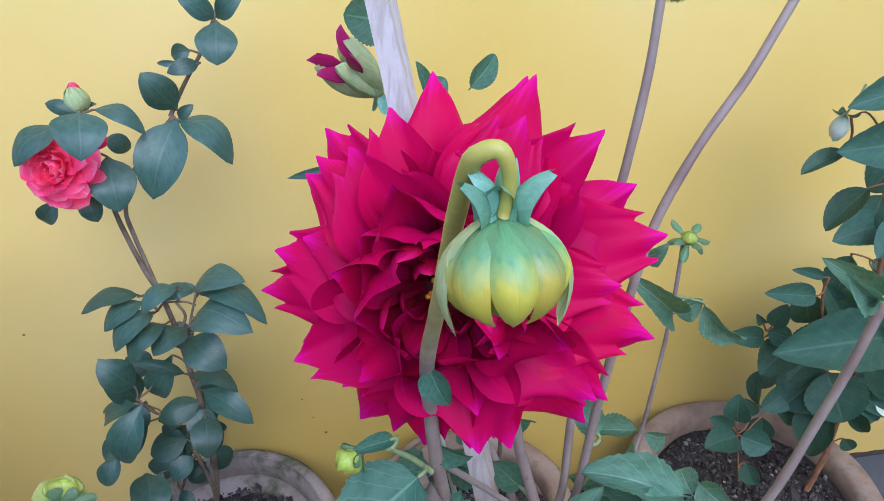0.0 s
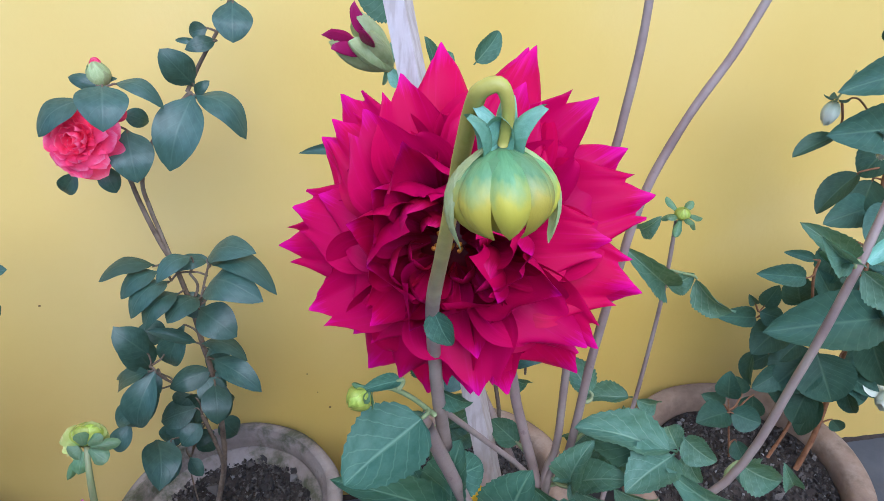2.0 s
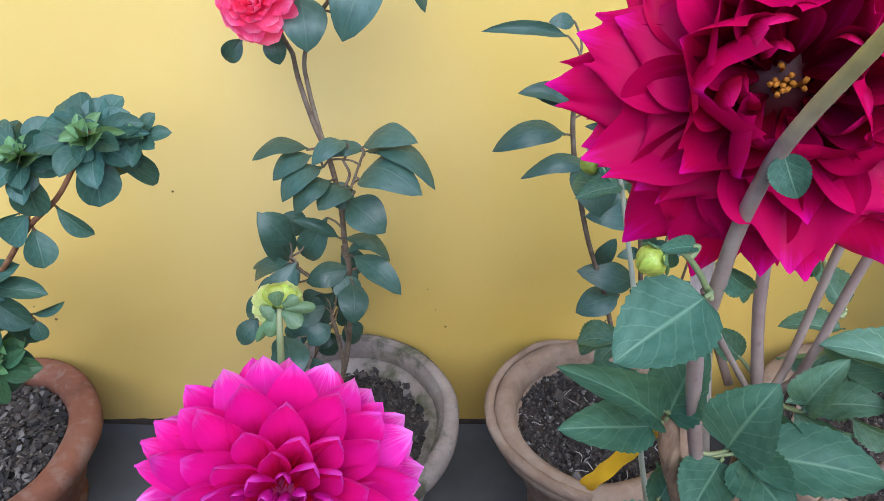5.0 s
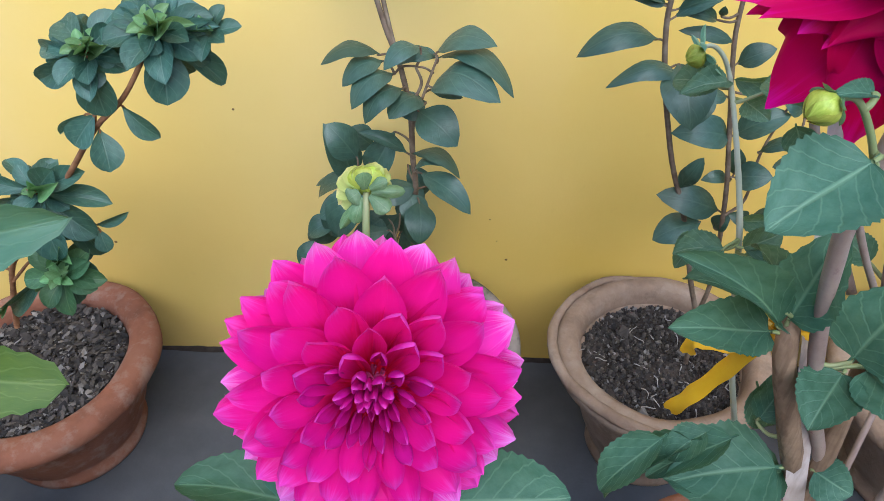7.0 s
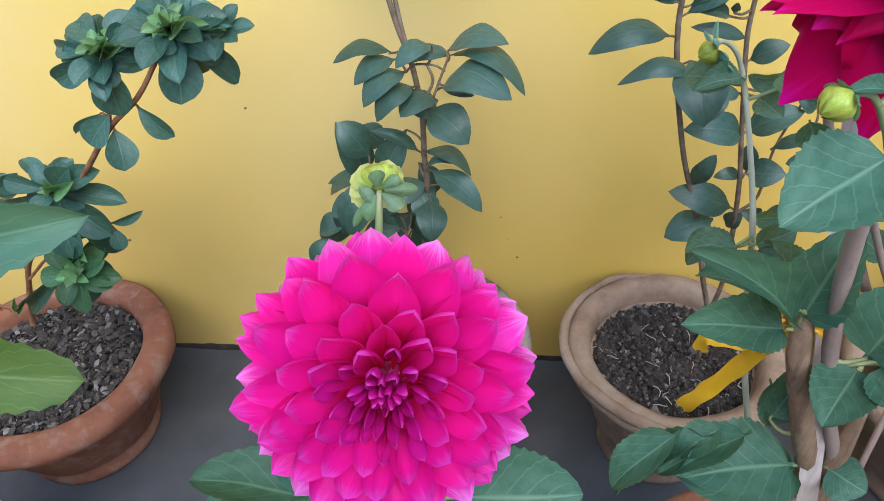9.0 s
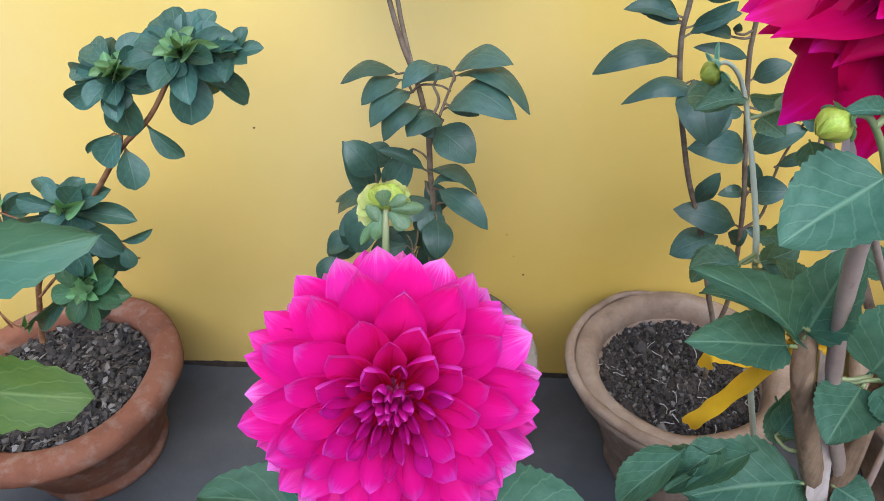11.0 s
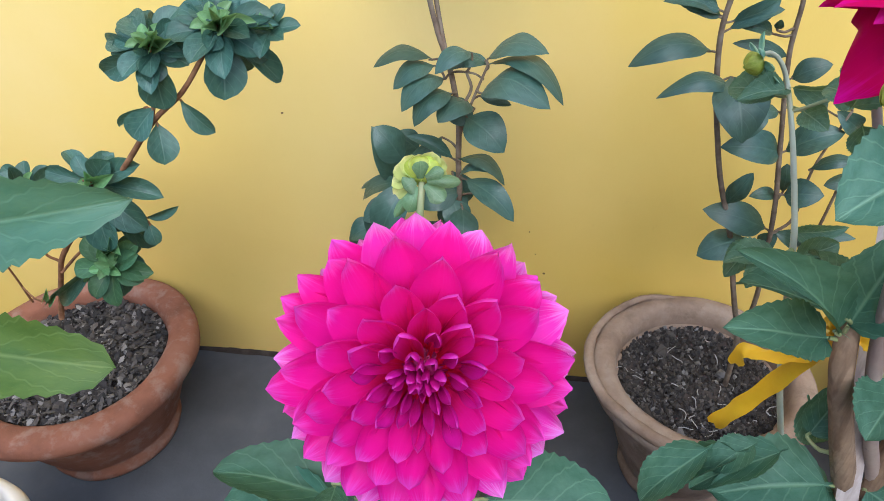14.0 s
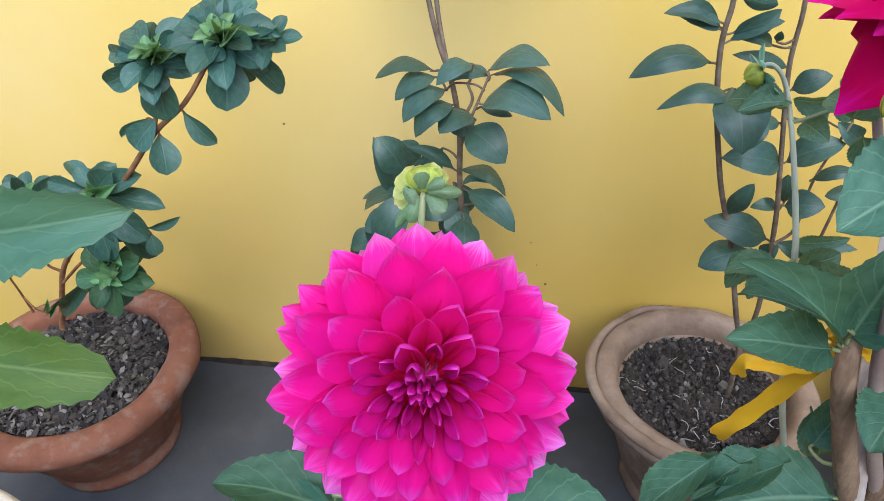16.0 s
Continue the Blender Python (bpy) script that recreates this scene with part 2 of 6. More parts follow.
M_CREAM_SCALE = leaf_material("cream_bud_scale", (0.36, 0.43, 0.16), (0.52, 0.57, 0.28), (0.5, 0.55, 0.28), 0.45, 2, 0.25, (0.34, 0.40, 0.2), 0.1)
M_PINK = petal_material("pink_petal", (0.65, 0.001, 0.045), (0.81, 0.008, 0.34), (0.83, 0.09, 0.61), 0.5, 0.48, 0.0, 0.22)
M_PINK_PALE = petal_material("pale_tipped_pink_petal", (0.66, 0.002, 0.09), (0.80, 0.03, 0.48), (0.82, 0.28, 0.78), 0.5, 0.45, 0.0, 0.45)
M_PINK_CORE = petal_material("pink_core_petal", (0.38, 0.002, 0.11), (0.62, 0.008, 0.30), (0.78, 0.10, 0.58), 0.5, 0.35, 0.0, 0.12)
# petal bases darkened for shade deep in the flower, magenta tips for sky sheen
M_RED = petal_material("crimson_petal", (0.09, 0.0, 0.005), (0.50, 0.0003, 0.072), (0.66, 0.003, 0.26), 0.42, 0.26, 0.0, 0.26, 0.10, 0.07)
# darker copy of the red for the shaded petals round the core
M_RED_CORE = petal_material("shaded_crimson_petal", (0.05, 0.0, 0.003), (0.30, 0.0004, 0.028), (0.56, 0.002, 0.12), 0.45, 0.15, 0.0, 0.10, 0.10)
M_CORAL = petal_material("coral_petal", (0.90, 0.02, 0.13), (0.97, 0.085, 0.24), (0.97, 0.26, 0.42), 0.5, 0.48, 0.0, 0.3)
M_MAROON = petal_material("maroon_petal", (0.22, 0.008, 0.06), (0.34, 0.010, 0.10), (0.42, 0.03, 0.16), 0.45, 0.15)
M_WHITE = petal_material("white_bud_petal", (0.55, 0.60, 0.40), (0.72, 0.74, 0.58), (0.80, 0.80, 0.68), 0.5, 0.25)
M_PALE = petal_material("pale_yellow_petal", (0.26, 0.38, 0.10), (0.48, 0.54, 0.17), (0.70, 0.66, 0.30), 0.5, 0.3)
M_STAMEN = rough_material("yellow_stamen", [(0.3, (0.28, 0.085, 0.006)), (0.7, (0.46, 0.19, 0.012))], 200.0, 0.7, 400.0, 0.0005)
M_CAM_STEM = rough_material("brown_bark", [(0.25, (0.075, 0.050, 0.032)), (0.5, (0.16, 0.115, 0.078)), (0.8, (0.28, 0.225, 0.165))], 60.0, 0.8, 300.0, 0.0008)
M_AZ_STEM = rough_material("reddish_bark", [(0.25, (0.10, 0.045, 0.022)), (0.5, (0.22, 0.10, 0.045)), (0.8, (0.33, 0.18, 0.09))], 60.0, 0.8, 300.0, 0.0008)
M_DAHLIA_STEM = rough_material("dahlia_stem", [(0.25, (0.18, 0.12, 0.10)), (0.5, (0.265, 0.195, 0.165)), (0.8, (0.33, 0.28, 0.215))], 26.0, 0.55, 260.0, 0.0005,
                               ((0.10, 0.05, 0.06), 130.0, 0.63, 0.6))
M_GREEN_STEM = rough_material("green_stem", [(0.25, (0.15, 0.20, 0.08)), (0.5, (0.22, 0.26, 0.11)), (0.8, (0.28, 0.28, 0.16))], 30.0, 0.5, 200.0, 0.0005)
M_PALE_STEM = rough_material("pale_green_stem", [(0.25, (0.30, 0.31, 0.20)), (0.5, (0.40, 0.41, 0.29)), (0.8, (0.48, 0.48, 0.38))], 26.0, 0.5, 220.0, 0.0005)


def bud_stem_build(m, t, b):
    # olive below the bud, ripening to mauve brown further down
    geo = t.nodes.new("ShaderNodeNewGeometry")
    sep = t.nodes.new("ShaderNodeSeparateXYZ")
    t.links.new(geo.outputs["Position"], sep.inputs[0])
    mottle = noise_tex(t, 60.0, 4, 0.6)
    age = math_node(t, "ADD", sep.outputs["Z"], math_node(t, "MULTIPLY", math_node(t, "SUBTRACT", mottle, 0.5), 0.03))
    young = ramp(t, mottle, [(0.3, (0.35, 0.31, 0.05)), (0.7, (0.52, 0.45, 0.10))])
    old = ramp(t, mottle, [(0.3, (0.19, 0.13, 0.105)), (0.7, (0.31, 0.245, 0.20))])
    t.links.new(mixc(t, old, young, ramp(t, age, [(0.82, (0, 0, 0)), (0.90, (1, 1, 1))])), b.inputs["Base Color"])
    b.inputs["Roughness"].default_value = 0.5
    bump(t, b, noise_tex(t, 260.0, 4), 0.5, 0.0005)


M_BUD_STEM = material("olive_to_mauve_stem", bud_stem_build)
M_BROWN_STEM = rough_material("ridged_brown_stem", [(0.2, (0.10, 0.06, 0.035)), (0.5, (0.24, 0.16, 0.10)), (0.8, (0.36, 0.27, 0.18))], 30.0, 0.8, 40.0, 0.0014, stretch=(7, 7, 0.4))
M_RIBBON = rough_material("yellow_ribbon", [(0.3, (0.72, 0.38, 0.008)), (0.7, (0.85, 0.52, 0.02))], 18.0, 0.45, 160.0, 0.0006)
M_DOT = rough_material("wall_speck", [(0.3, (0.17, 0.10, 0.04)), (0.7, (0.30, 0.19, 0.07))], 90.0, 0.9, 300.0, 0.0003)


# ---------------------------------------------------------------- building helpers
PLACE = {}


def put(ob, parent, m):
    """Set ob under its parent at the pose m, given in the world."""
    if parent is not None:
        ob.parent = parent
        ob.matrix_basis = PLACE[parent].inverted() @ m
    else:
        ob.matrix_basis = m
    PLACE[ob] = m.copy()
    return ob


def thing(name, at, label, category, group="", kind=""):
    return tagged(put(new(name), None, Matrix.Translation(at)), label, category, group, kind)


def mesh_of(name, verts, faces, mat, uvs=None, smooth=True):
    me = bpy.data.meshes.new(name)
    me.from_pydata([tuple(v) for v in verts], [], faces)
    if uvs is not None:
        layer = me.uv_layers.new(name="UVMap")
        for loop in me.loops:
            layer.data[loop.index].uv = uvs[loop.vertex_index]
    for p in me.polygons:
        p.use_smooth = smooth
    me.materials.append(mat)
    me.update()
    return me


def part(name, me, parent, m, label=""):
    return tagged(put(new(name, me), parent, m), label)


def spline(pts, n):
    """Points of a smooth line through pts."""
    p = [Vector(q) for q in pts]
    p = [2 * p[0] - p[1]] + p + [2 * p[-1] - p[-2]]
    out = []
    for k in range(1, len(p) - 2):
        for j in range(n):
            u = j / n
            a, b, c, d = p[k - 1:k + 3]
            out.append(0.5 * (2 * b + (c - a) * u + (2 * a - 5 * b + 4 * c - d) * u * u + (3 * b - a - 3 * c + d) * u ** 3))
    return out + [p[-2]]


def tube_mesh(name, pts, r0, r1, mat, sides=9, n=5, knobs=0.10, square=False):
    """A tapered stem through pts, slightly uneven, with closed ends."""
    line = spline(pts, n)
    o = line[0].copy()
    verts, faces = [], []
    up = Vector((0.31, 0.9, 0.2))
    for k, c in enumerate(line):
        d = (line[min(k + 1, len(line) - 1)] - line[max(k - 1, 0)]).normalized()
        x = d.cross(up).normalized()
        y = d.cross(x)
        r = r0 + (r1 - r0) * k / (len(line) - 1)
        for j in range(sides):
            a = 2 * math.pi * j / sides + (math.pi / 4 if square else 0)
            q = r * (1 + knobs * noise.noise(Vector((c.x * 60 + j, c.y * 60, c.z * 60))))
            verts.append(c - o + (x * math.cos(a) + y * math.sin(a)) * q)
    for k in range(len(line) - 1):
        for j in range(sides):
            a, b = k * sides + j, k * sides + (j + 1) % sides
            faces.append((a, b, b + sides, a + sides))
    faces.append(tuple(range(sides)))
    faces.append(tuple(range((len(line) - 1) * sides, len(line) * sides)))
    me = mesh_of(name, verts, faces, mat, smooth=not square)
    return me, Matrix.Translation(o)


def blade_mesh(name, mat, outline, bend, fold, curl=0.0, teeth=0, tooth=0.0, wave=0.0, across=6, along=12, seed=0, vee=1.6):
    """A unit leaf or petal blade from the origin along +y: outline(v) is its half width, bend arches it, fold makes it a V,
    curl turns its tip, wave ruffles its edge."""
    verts, uvs, faces = [], [], []
    for i in range(along + 1):
        v = i / along
        h = outline(v)
        if teeth and 0.08 < v < 0.98:
            h *= 1 + tooth * (i % 2)
        for j in range(across + 1):
            s = 2 * j / across - 1
            z = bend * 4 * v * (1 - v) + fold * abs(s) ** vee * h * 2 + curl * max(0.0, v - 0.5) ** 2
            z += wave * s * s * math.sin(v * 13 + seed * 2.1 + (1.7 if s > 0 else 0))
            z += 0.012 * noise.noise(Vector((s * 1.7 + seed * 9, v * 4, seed)))
            verts.append((s * h, v, z))
            uvs.append((0.5 + 0.5 * s, v))
    w = across + 1
    for i in range(along):
        for j in range(across):
            faces.append((i * w + j, i * w + j + 1, (i + 1) * w + j + 1, (i + 1) * w + j))
    return mesh_of(name, verts, faces, mat, uvs)


def oval(v, peak=0.45, stalk=0.06, round_=0.62):
    """Half width of an oval pointed blade with a short stalk."""
    if v < stalk:
        return 0.03
    u = (v - stalk) / (1 - stalk)
    p = math.log(0.5) / math.log(peak)
    return max(0.004, 0.5 * math.sin(math.pi * u ** p) ** round_)


# a point by the camera's eye, which blades and ribbons are turned to face
CAMERA_SIDE = Vector((0.03, 0.20, 0.95))


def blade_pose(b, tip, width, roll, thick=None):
    """The pose of a unit blade from b to tip that turns its face to a point by the camera, rolled about its length."""
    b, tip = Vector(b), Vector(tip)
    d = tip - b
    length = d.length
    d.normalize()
    n = CAMERA_SIDE - (b + tip) / 2
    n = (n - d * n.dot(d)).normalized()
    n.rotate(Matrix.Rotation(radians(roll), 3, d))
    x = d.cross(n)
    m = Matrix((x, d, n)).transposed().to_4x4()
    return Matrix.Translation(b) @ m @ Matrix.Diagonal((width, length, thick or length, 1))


CAMELLIA_BLADES = [blade_mesh("camellia_blade", M_CAMELLIA, lambda v: oval(v, 0.46, 0.06, 0.64), 0.15 - 0.04 * k, 0.10 - 0.06 * k, -0.45 - 0.15 * k, seed=k, wave=0.008) for k in range(4)]
DROOP_BLADES = [blade_mesh("drooping_camellia_blade", M_CAMELLIA, lambda v: oval(v, 0.46, 0.06, 0.70), 0.22 + 0.03 * k, -0.04, -0.25 - 0.1 * k, seed=k + 3, wave=0.008, along=14) for k in range(3)]
AZALEA_BLADES = [blade_mesh("azalea_blade", M_AZALEA, lambda v: oval(v, 0.60, 0.04, 0.58), 0.08 - 0.03 * k, 0.12, -0.15 * k, seed=k + 5) for k in range(3)]
FRESH_BLADES = [blade_mesh("fresh_azalea_blade", M_AZALEA_FRESH, lambda v: oval(v, 0.60, 0.04, 0.58), 0.10 - 0.03 * k, 0.14, -0.2 * k, seed=k + 62) for k in range(3)]
YOUNG_BLADES = [blade_mesh("young_azalea_blade", M_AZALEA_YOUNG, lambda v: oval(v, 0.55, 0.04), 0.06, 0.25, -0.1 * k, seed=k + 9) for k in range(2)]
DAHLIA_BLADES = [blade_mesh("dahlia_blade", M_DAHLIA_LEAF, lambda v: oval(v, 0.40, 0.08, 0.60), 0.09 - 0.05 * k, 0.14, -0.30 - 0.15 * k, teeth=1, tooth=0.07, wave=0.014, across=8, along=26, seed=k + 12) for k in range(4)]
PALE_BLADES = [blade_mesh("pale_dahlia_blade", M_DAHLIA_PALE, lambda v: oval(v, 0.42, 0.08, 0.62), 0.12 - 0.05 * k, 0.20, -0.35 - 0.2 * k, teeth=1, tooth=0.09, wave=0.030, across=8, along=26, seed=k + 52) for k in range(3)]
BROAD_BLADES = [blade_mesh("broad_dahlia_blade", (M_BROAD, M_BROAD_YELLOW)[k], lambda v, q=(0.54, 0.30)[k]: oval(v, 0.48, 0.05, q), 0.08, 0.06, -0.25 - 0.2 * k, teeth=1, tooth=(0.13, 0.12)[k], wave=0.012, across=8, along=34, seed=k + 16) for k in range(2)]
BUSH_BLADES = [blade_mesh("bush_blade", M_BUSH, lambda v: oval(v, 0.45, 0.05), 0.06 - 0.03 * k, 0.12, -0.25, teeth=1, tooth=0.04, across=6, along=22, seed=k + 20) for k in range(3)]
BRACT_BLADES = [blade_mesh("bract_blade", M_SEPAL, lambda v: 0.5 * math.sin(math.pi * min(1, 0.14 + 0.86 * v) ** 1.25) ** 0.55 + 0.004, -0.08, 0.16, 0.4 * k - 0.3, seed=k + 30, vee=2.0) for k in range(3)]
OLIVE_SPOONS = [blade_mesh("olive_spoon_blade", M_OLIVE_BRACT, lambda v: 0.5 * (0.34 + 0.66 * min(1.0, v / 0.6) ** 1.3) * (1 - v ** 5) ** 0.6 + 0.004, 0.10, -0.14, 0.3 - 0.4 * k, across=8, along=14, seed=k + 36, vee=2.0) for k in range(3)]
NECK_BRACTS = [blade_mesh("neck_bract", M_SEPAL, lambda v: 0.5 * math.sin(math.pi * (0.14 + 0.80 * v)) ** 0.55 + 0.004, -0.30 + 0.05 * k, 0.26, 0.25, across=8, along=14, seed=k + 43, vee=2.0) for k in range(3)]
PLANT = None
COUNT = {}
LEAF_FEET, STEM_LINES = [], []


def blade_part(blades, b, tip, width, roll, name="leaf", parent=None):
    key = blades[0].name
    COUNT[key] = COUNT.get(key, -1) + 1
    LEAF_FEET.append((PLANT, Vector(b), (Vector(tip) - Vector(b)).normalized()))
    return part(name, blades[COUNT[key] * 7 % len(blades)], parent or PLANT, blade_pose(b, tip, width, roll))


def camellia_leaf(b, tip, width, roll=0):
    return blade_part(CAMELLIA_BLADES, b, tip, width, roll)


def camellia_leaf_droop(b, tip, width, roll=0):
    return blade_part(DROOP_BLADES, b, tip, width, roll)


def azalea_leaf(b, tip, width, roll=0):
    return blade_part(AZALEA_BLADES, b, tip, width, roll)


def azalea_leaf_young(b, tip, width, roll=0):
    return blade_part(YOUNG_BLADES, b, tip, width, roll)


def dahlia_leaf(b, tip, width, roll=0):
    return blade_part(DAHLIA_BLADES, b, tip, width, roll)


def pale_dahlia_leaf(b, tip, width, roll=0):
    blade_part(PALE_BLADES, b, tip, width, roll)


def broad_leaf(b, tip, width, roll=0):
    return blade_part(BROAD_BLADES, b, tip, width, roll)


def bush_leaf(b, tip, width, roll=0):
    return blade_part(BUSH_BLADES, b, tip, width, roll)


def stem_part(pts, r0, r1, mat, name="stem", sides=9):
    me, m = tube_mesh(name, pts, r0, r1, mat, sides)
    STEM_LINES.append((PLANT, spline(pts, 8)))
    return part(name, me, PLANT, m)


def join_leaves(mat, thin=0.0009, far=0.10):
    """A leaf stalk from each leaf of the plant to the nearest stem."""
    line = [p for plant, pts in STEM_LINES if plant is PLANT for p in pts]
    for plant, foot, way in LEAF_FEET:
        if plant is not PLANT:
            continue
        near = min(line, key=lambda p: (p - foot).length + 0.5 * max(0.0, p.z - foot.z))
        gap = (near - foot).length
        if 0.003 < gap < far:
            inside = foot + way * 0.004
            mid = (near + foot) / 2 - way * gap * 0.15 + Vector((0, 0, -0.08 * gap))
            me, m = tube_mesh("leaf_stalk", [inside, foot, mid, near], thin, thin * 1.5, mat, 6, 3)
            part("leaf_stalk", me, PLANT, m)


def camellia_stem(pts, r0, r1):
    return stem_part(pts, r0, r1, M_CAM_STEM)


def azalea_stem(pts, r0, r1):
    return stem_part(pts, r0, r1, M_AZ_STEM)


def bush_stem(pts, r0, r1):
    return stem_part(pts, r0, r1, M_AZ_STEM)


def dahlia_stem(pts, r0, r1, mat=None):
    return stem_part(pts, r0, r1, mat or M_DAHLIA_STEM, sides=10)


# ---------------------------------------------------------------- terrace: wall and floor
WALL_Y = 0.935


def slab(name, size, centre, mat, label, category, cuts, uneven):
    """A thick slab whose faces are slightly uneven."""
    bm = bmesh.new()
    bmesh.ops.create_cube(bm, size=1.0, matrix=Matrix.Diagonal((*size, 1)))
    me = bpy.data.meshes.new(name)
    bmesh.ops.subdivide_edges(bm, edges=[e for e in bm.edges if e.calc_length() > 1.0], cuts=cuts, use_grid_fill=True)
    for v in bm.verts:
        v.co += v.normal * uneven * noise.noise(v.co * 1.3)
    bm.to_mesh(me)
    bm.free()
    me.materials.append(mat)
    ob = new(name, me)
    ob.matrix_basis = Matrix.Translation(centre)
    return tagged(ob, label, category, kind="structure")


slab("wall_north", (7.0, 0.2, 2.6), (0.1, WALL_Y + 0.1, 1.3), M_WALL, "yellow painted plaster wall with faint stains and specks", "wall", 6, 0.0)
# unseen parapet and side walls, added to cut low skylight on the pots
slab("wall_south", (7.0, 0.2, 1.1), (0.1, -0.60, 0.55), M_PLASTER, "plain grey plaster parapet, unseen, added to hold back low skylight", "wall", 6, 0.0)
slab("wall_east", (0.2, 1.42, 1.1), (3.0, 0.220, 0.55), M_PLASTER, "plain grey plaster side wall, unseen, added to hold back low skylight", "wall", 6, 0.0)
slab("wall_west", (0.2, 1.42, 1.1), (-3.0, 0.220, 0.55), M_PLASTER, "plain grey plaster side wall, unseen, added to hold back low skylight", "wall", 6, 0.0)
floor_me = mesh_of("floor", [(-60, -60, 0), (60, -60, 0), (60, 60, 0), (-60, 60, 0), (-60, -60, -0.3), (60, -60, -0.3), (60, 60, -0.3), (-60, 60, -0.3)],
                   [(0, 1, 2, 3), (7, 6, 5, 4), (0, 4, 5, 1), (1, 5, 6, 2), (2, 6, 7, 3), (3, 7, 4, 0)], M_FLOOR, smooth=False)
tagged(new("floor", floor_me), "grey cement terrace floor with dark stains", "floor", kind="structure")


def speck_mesh(r):
    n = 9
    ring = [(r * math.cos(2 * math.pi * k / n) * (1 + 0.4 * noise.noise(Vector((k, r * 900, 1)))), -0.0005, r * 0.8 * math.sin(2 * math.pi * k / n)) for k in range(n)]
    back = [(x * 1.1, 0.001, z * 1.1) for x, _, z in ring]
    return mesh_of("speck", ring + back, [tuple(range(n))] + [(k, (k + 1) % n, n + (k + 1) % n, n + k) for k in range(n)], M_DOT)


for sx, sz, sr in ((-0.355, 0.472, 0.0016), (-0.596, 0.244, 0.0024), (-0.006, 0.225, 0.0018), (-0.03, 0.30, 0.001), (-0.62, 0.27, 0.001), (-0.02, 0.26, 0.0008)):
    tagged(put(new("wall_speck", speck_mesh(sr)), None, Matrix.Translation((sx, WALL_Y - 0.0006, sz))), "small dark dirt speck on the yellow wall", "speck", "specks on the wall")


def dirt_line():
    """A thin uneven dark ridge lying in the joint between wall and floor."""
    verts, faces, n = [], [], 420
    for k in range(n + 1):
        x = -1.7 + 3.2 * k / n
        a = noise.noise(Vector((x * 9.0, 2.0, 0.0)))
        q = noise.noise(Vector((x * 55.0, 7.0, 0.0)))
        h = max(0.0012, 0.0050 + 0.0035 * a + 0.0022 * q)
        d = max(0.0030, 0.0085 + 0.0050 * a + 0.0030 * noise.noise(Vector((x * 40.0, 4.0, 3.0))))
        verts += [(x, WALL_Y + 0.001, h), (x, WALL_Y - 0.35 * d, 0.8 * h), (x, WALL_Y - 0.8 * d, 0.35 * h), (x, WALL_Y - d, -0.001)]
    for k in range(n):
        for j in range(3):
            q = 4 * k + j
            faces.append((q, q + 1, q + 5, q + 4))
    return mesh_of("dirt_line", verts, faces, M_SOIL)


tagged(put(new("dirt_line", dirt_line()), None, Matrix.Identity(4)), "thin dark uneven ridge along the joint between wall and floor", "dirt", "", "stuff")

# ---------------------------------------------------------------- pots
def lathe(name, profile, mat, seg=72, uneven=0.0, seed=0, closed=False):
    verts, faces = [], []
    n = len(profile)
    for s in range(seg):
        a = 2 * math.pi * s / seg
        for r, z in profile:
            w = uneven * noise.noise(Vector((math.cos(a) * 2.2 + seed, math.sin(a) * 2.2, z * 14)))
            w2 = uneven * 0.5 * noise.noise(Vector((math.cos(a) * 1.3, math.sin(a) * 1.3 + seed, 4)))
            verts.append(((r + w) * math.cos(a), (r + w) * math.sin(a), z + (w2 if z > 0.02 else 0)))
    for s in range(seg):
        b = (s + 1) % seg
        for k in range(n - 1 + closed):
            j = (k + 1) % n
            faces.append((s * n + k, b * n + k, b * n + j, s * n + j))
    return mesh_of(name, verts, faces, mat)


def litter_mesh(name, radius, count, size, mat, flat, seed, mound=0.004):
    """Loose crumbs or chips spread over a round bed."""
    rnd = random.Random(seed)
    verts, faces = [], []
    for _ in range(count):
        r, a = radius * math.sqrt(rnd.random()), rnd.random() * 2 * math.pi
        s = size * (0.35 + rnd.random() ** 3 * 1.6)
        c = Vector((r * math.cos(a), r * math.sin(a), mound * rnd.random() + s * 0.25))
        rot = Euler((rnd.uniform(-0.7, 0.7) if flat else rnd.random() * 6, rnd.uniform(-0.7, 0.7) if flat else rnd.random() * 6, rnd.random() * 6)).to_matrix()
        k = len(verts)
        t = 0.22 if flat else 0.75
        for p in ((1, 0.1, 0), (0.3, 0.9, 0.2), (-0.7, 0.6, -0.1), (-0.9, -0.5, 0.1), (0.4, -0.8, 0)):
            q = Vector((p[0] * (0.8 + 0.5 * rnd.random()), p[1] * (0.5 + 0.5 * rnd.random()), p[2] * t))
            verts.append(c + rot @ (q * s))
        verts.append(c + rot @ Vector((0.05 * s, 0, t * s)))
        verts.append(c + rot @ Vector((0, 0.1 * s, -t * s)))
        for j in range(5):
            faces.append((k + j, k + (j + 1) % 5, k + 5))
            faces.append((k + (j + 1) % 5, k + j, k + 6))
    return mesh_of(name, verts, faces, mat, smooth=False)


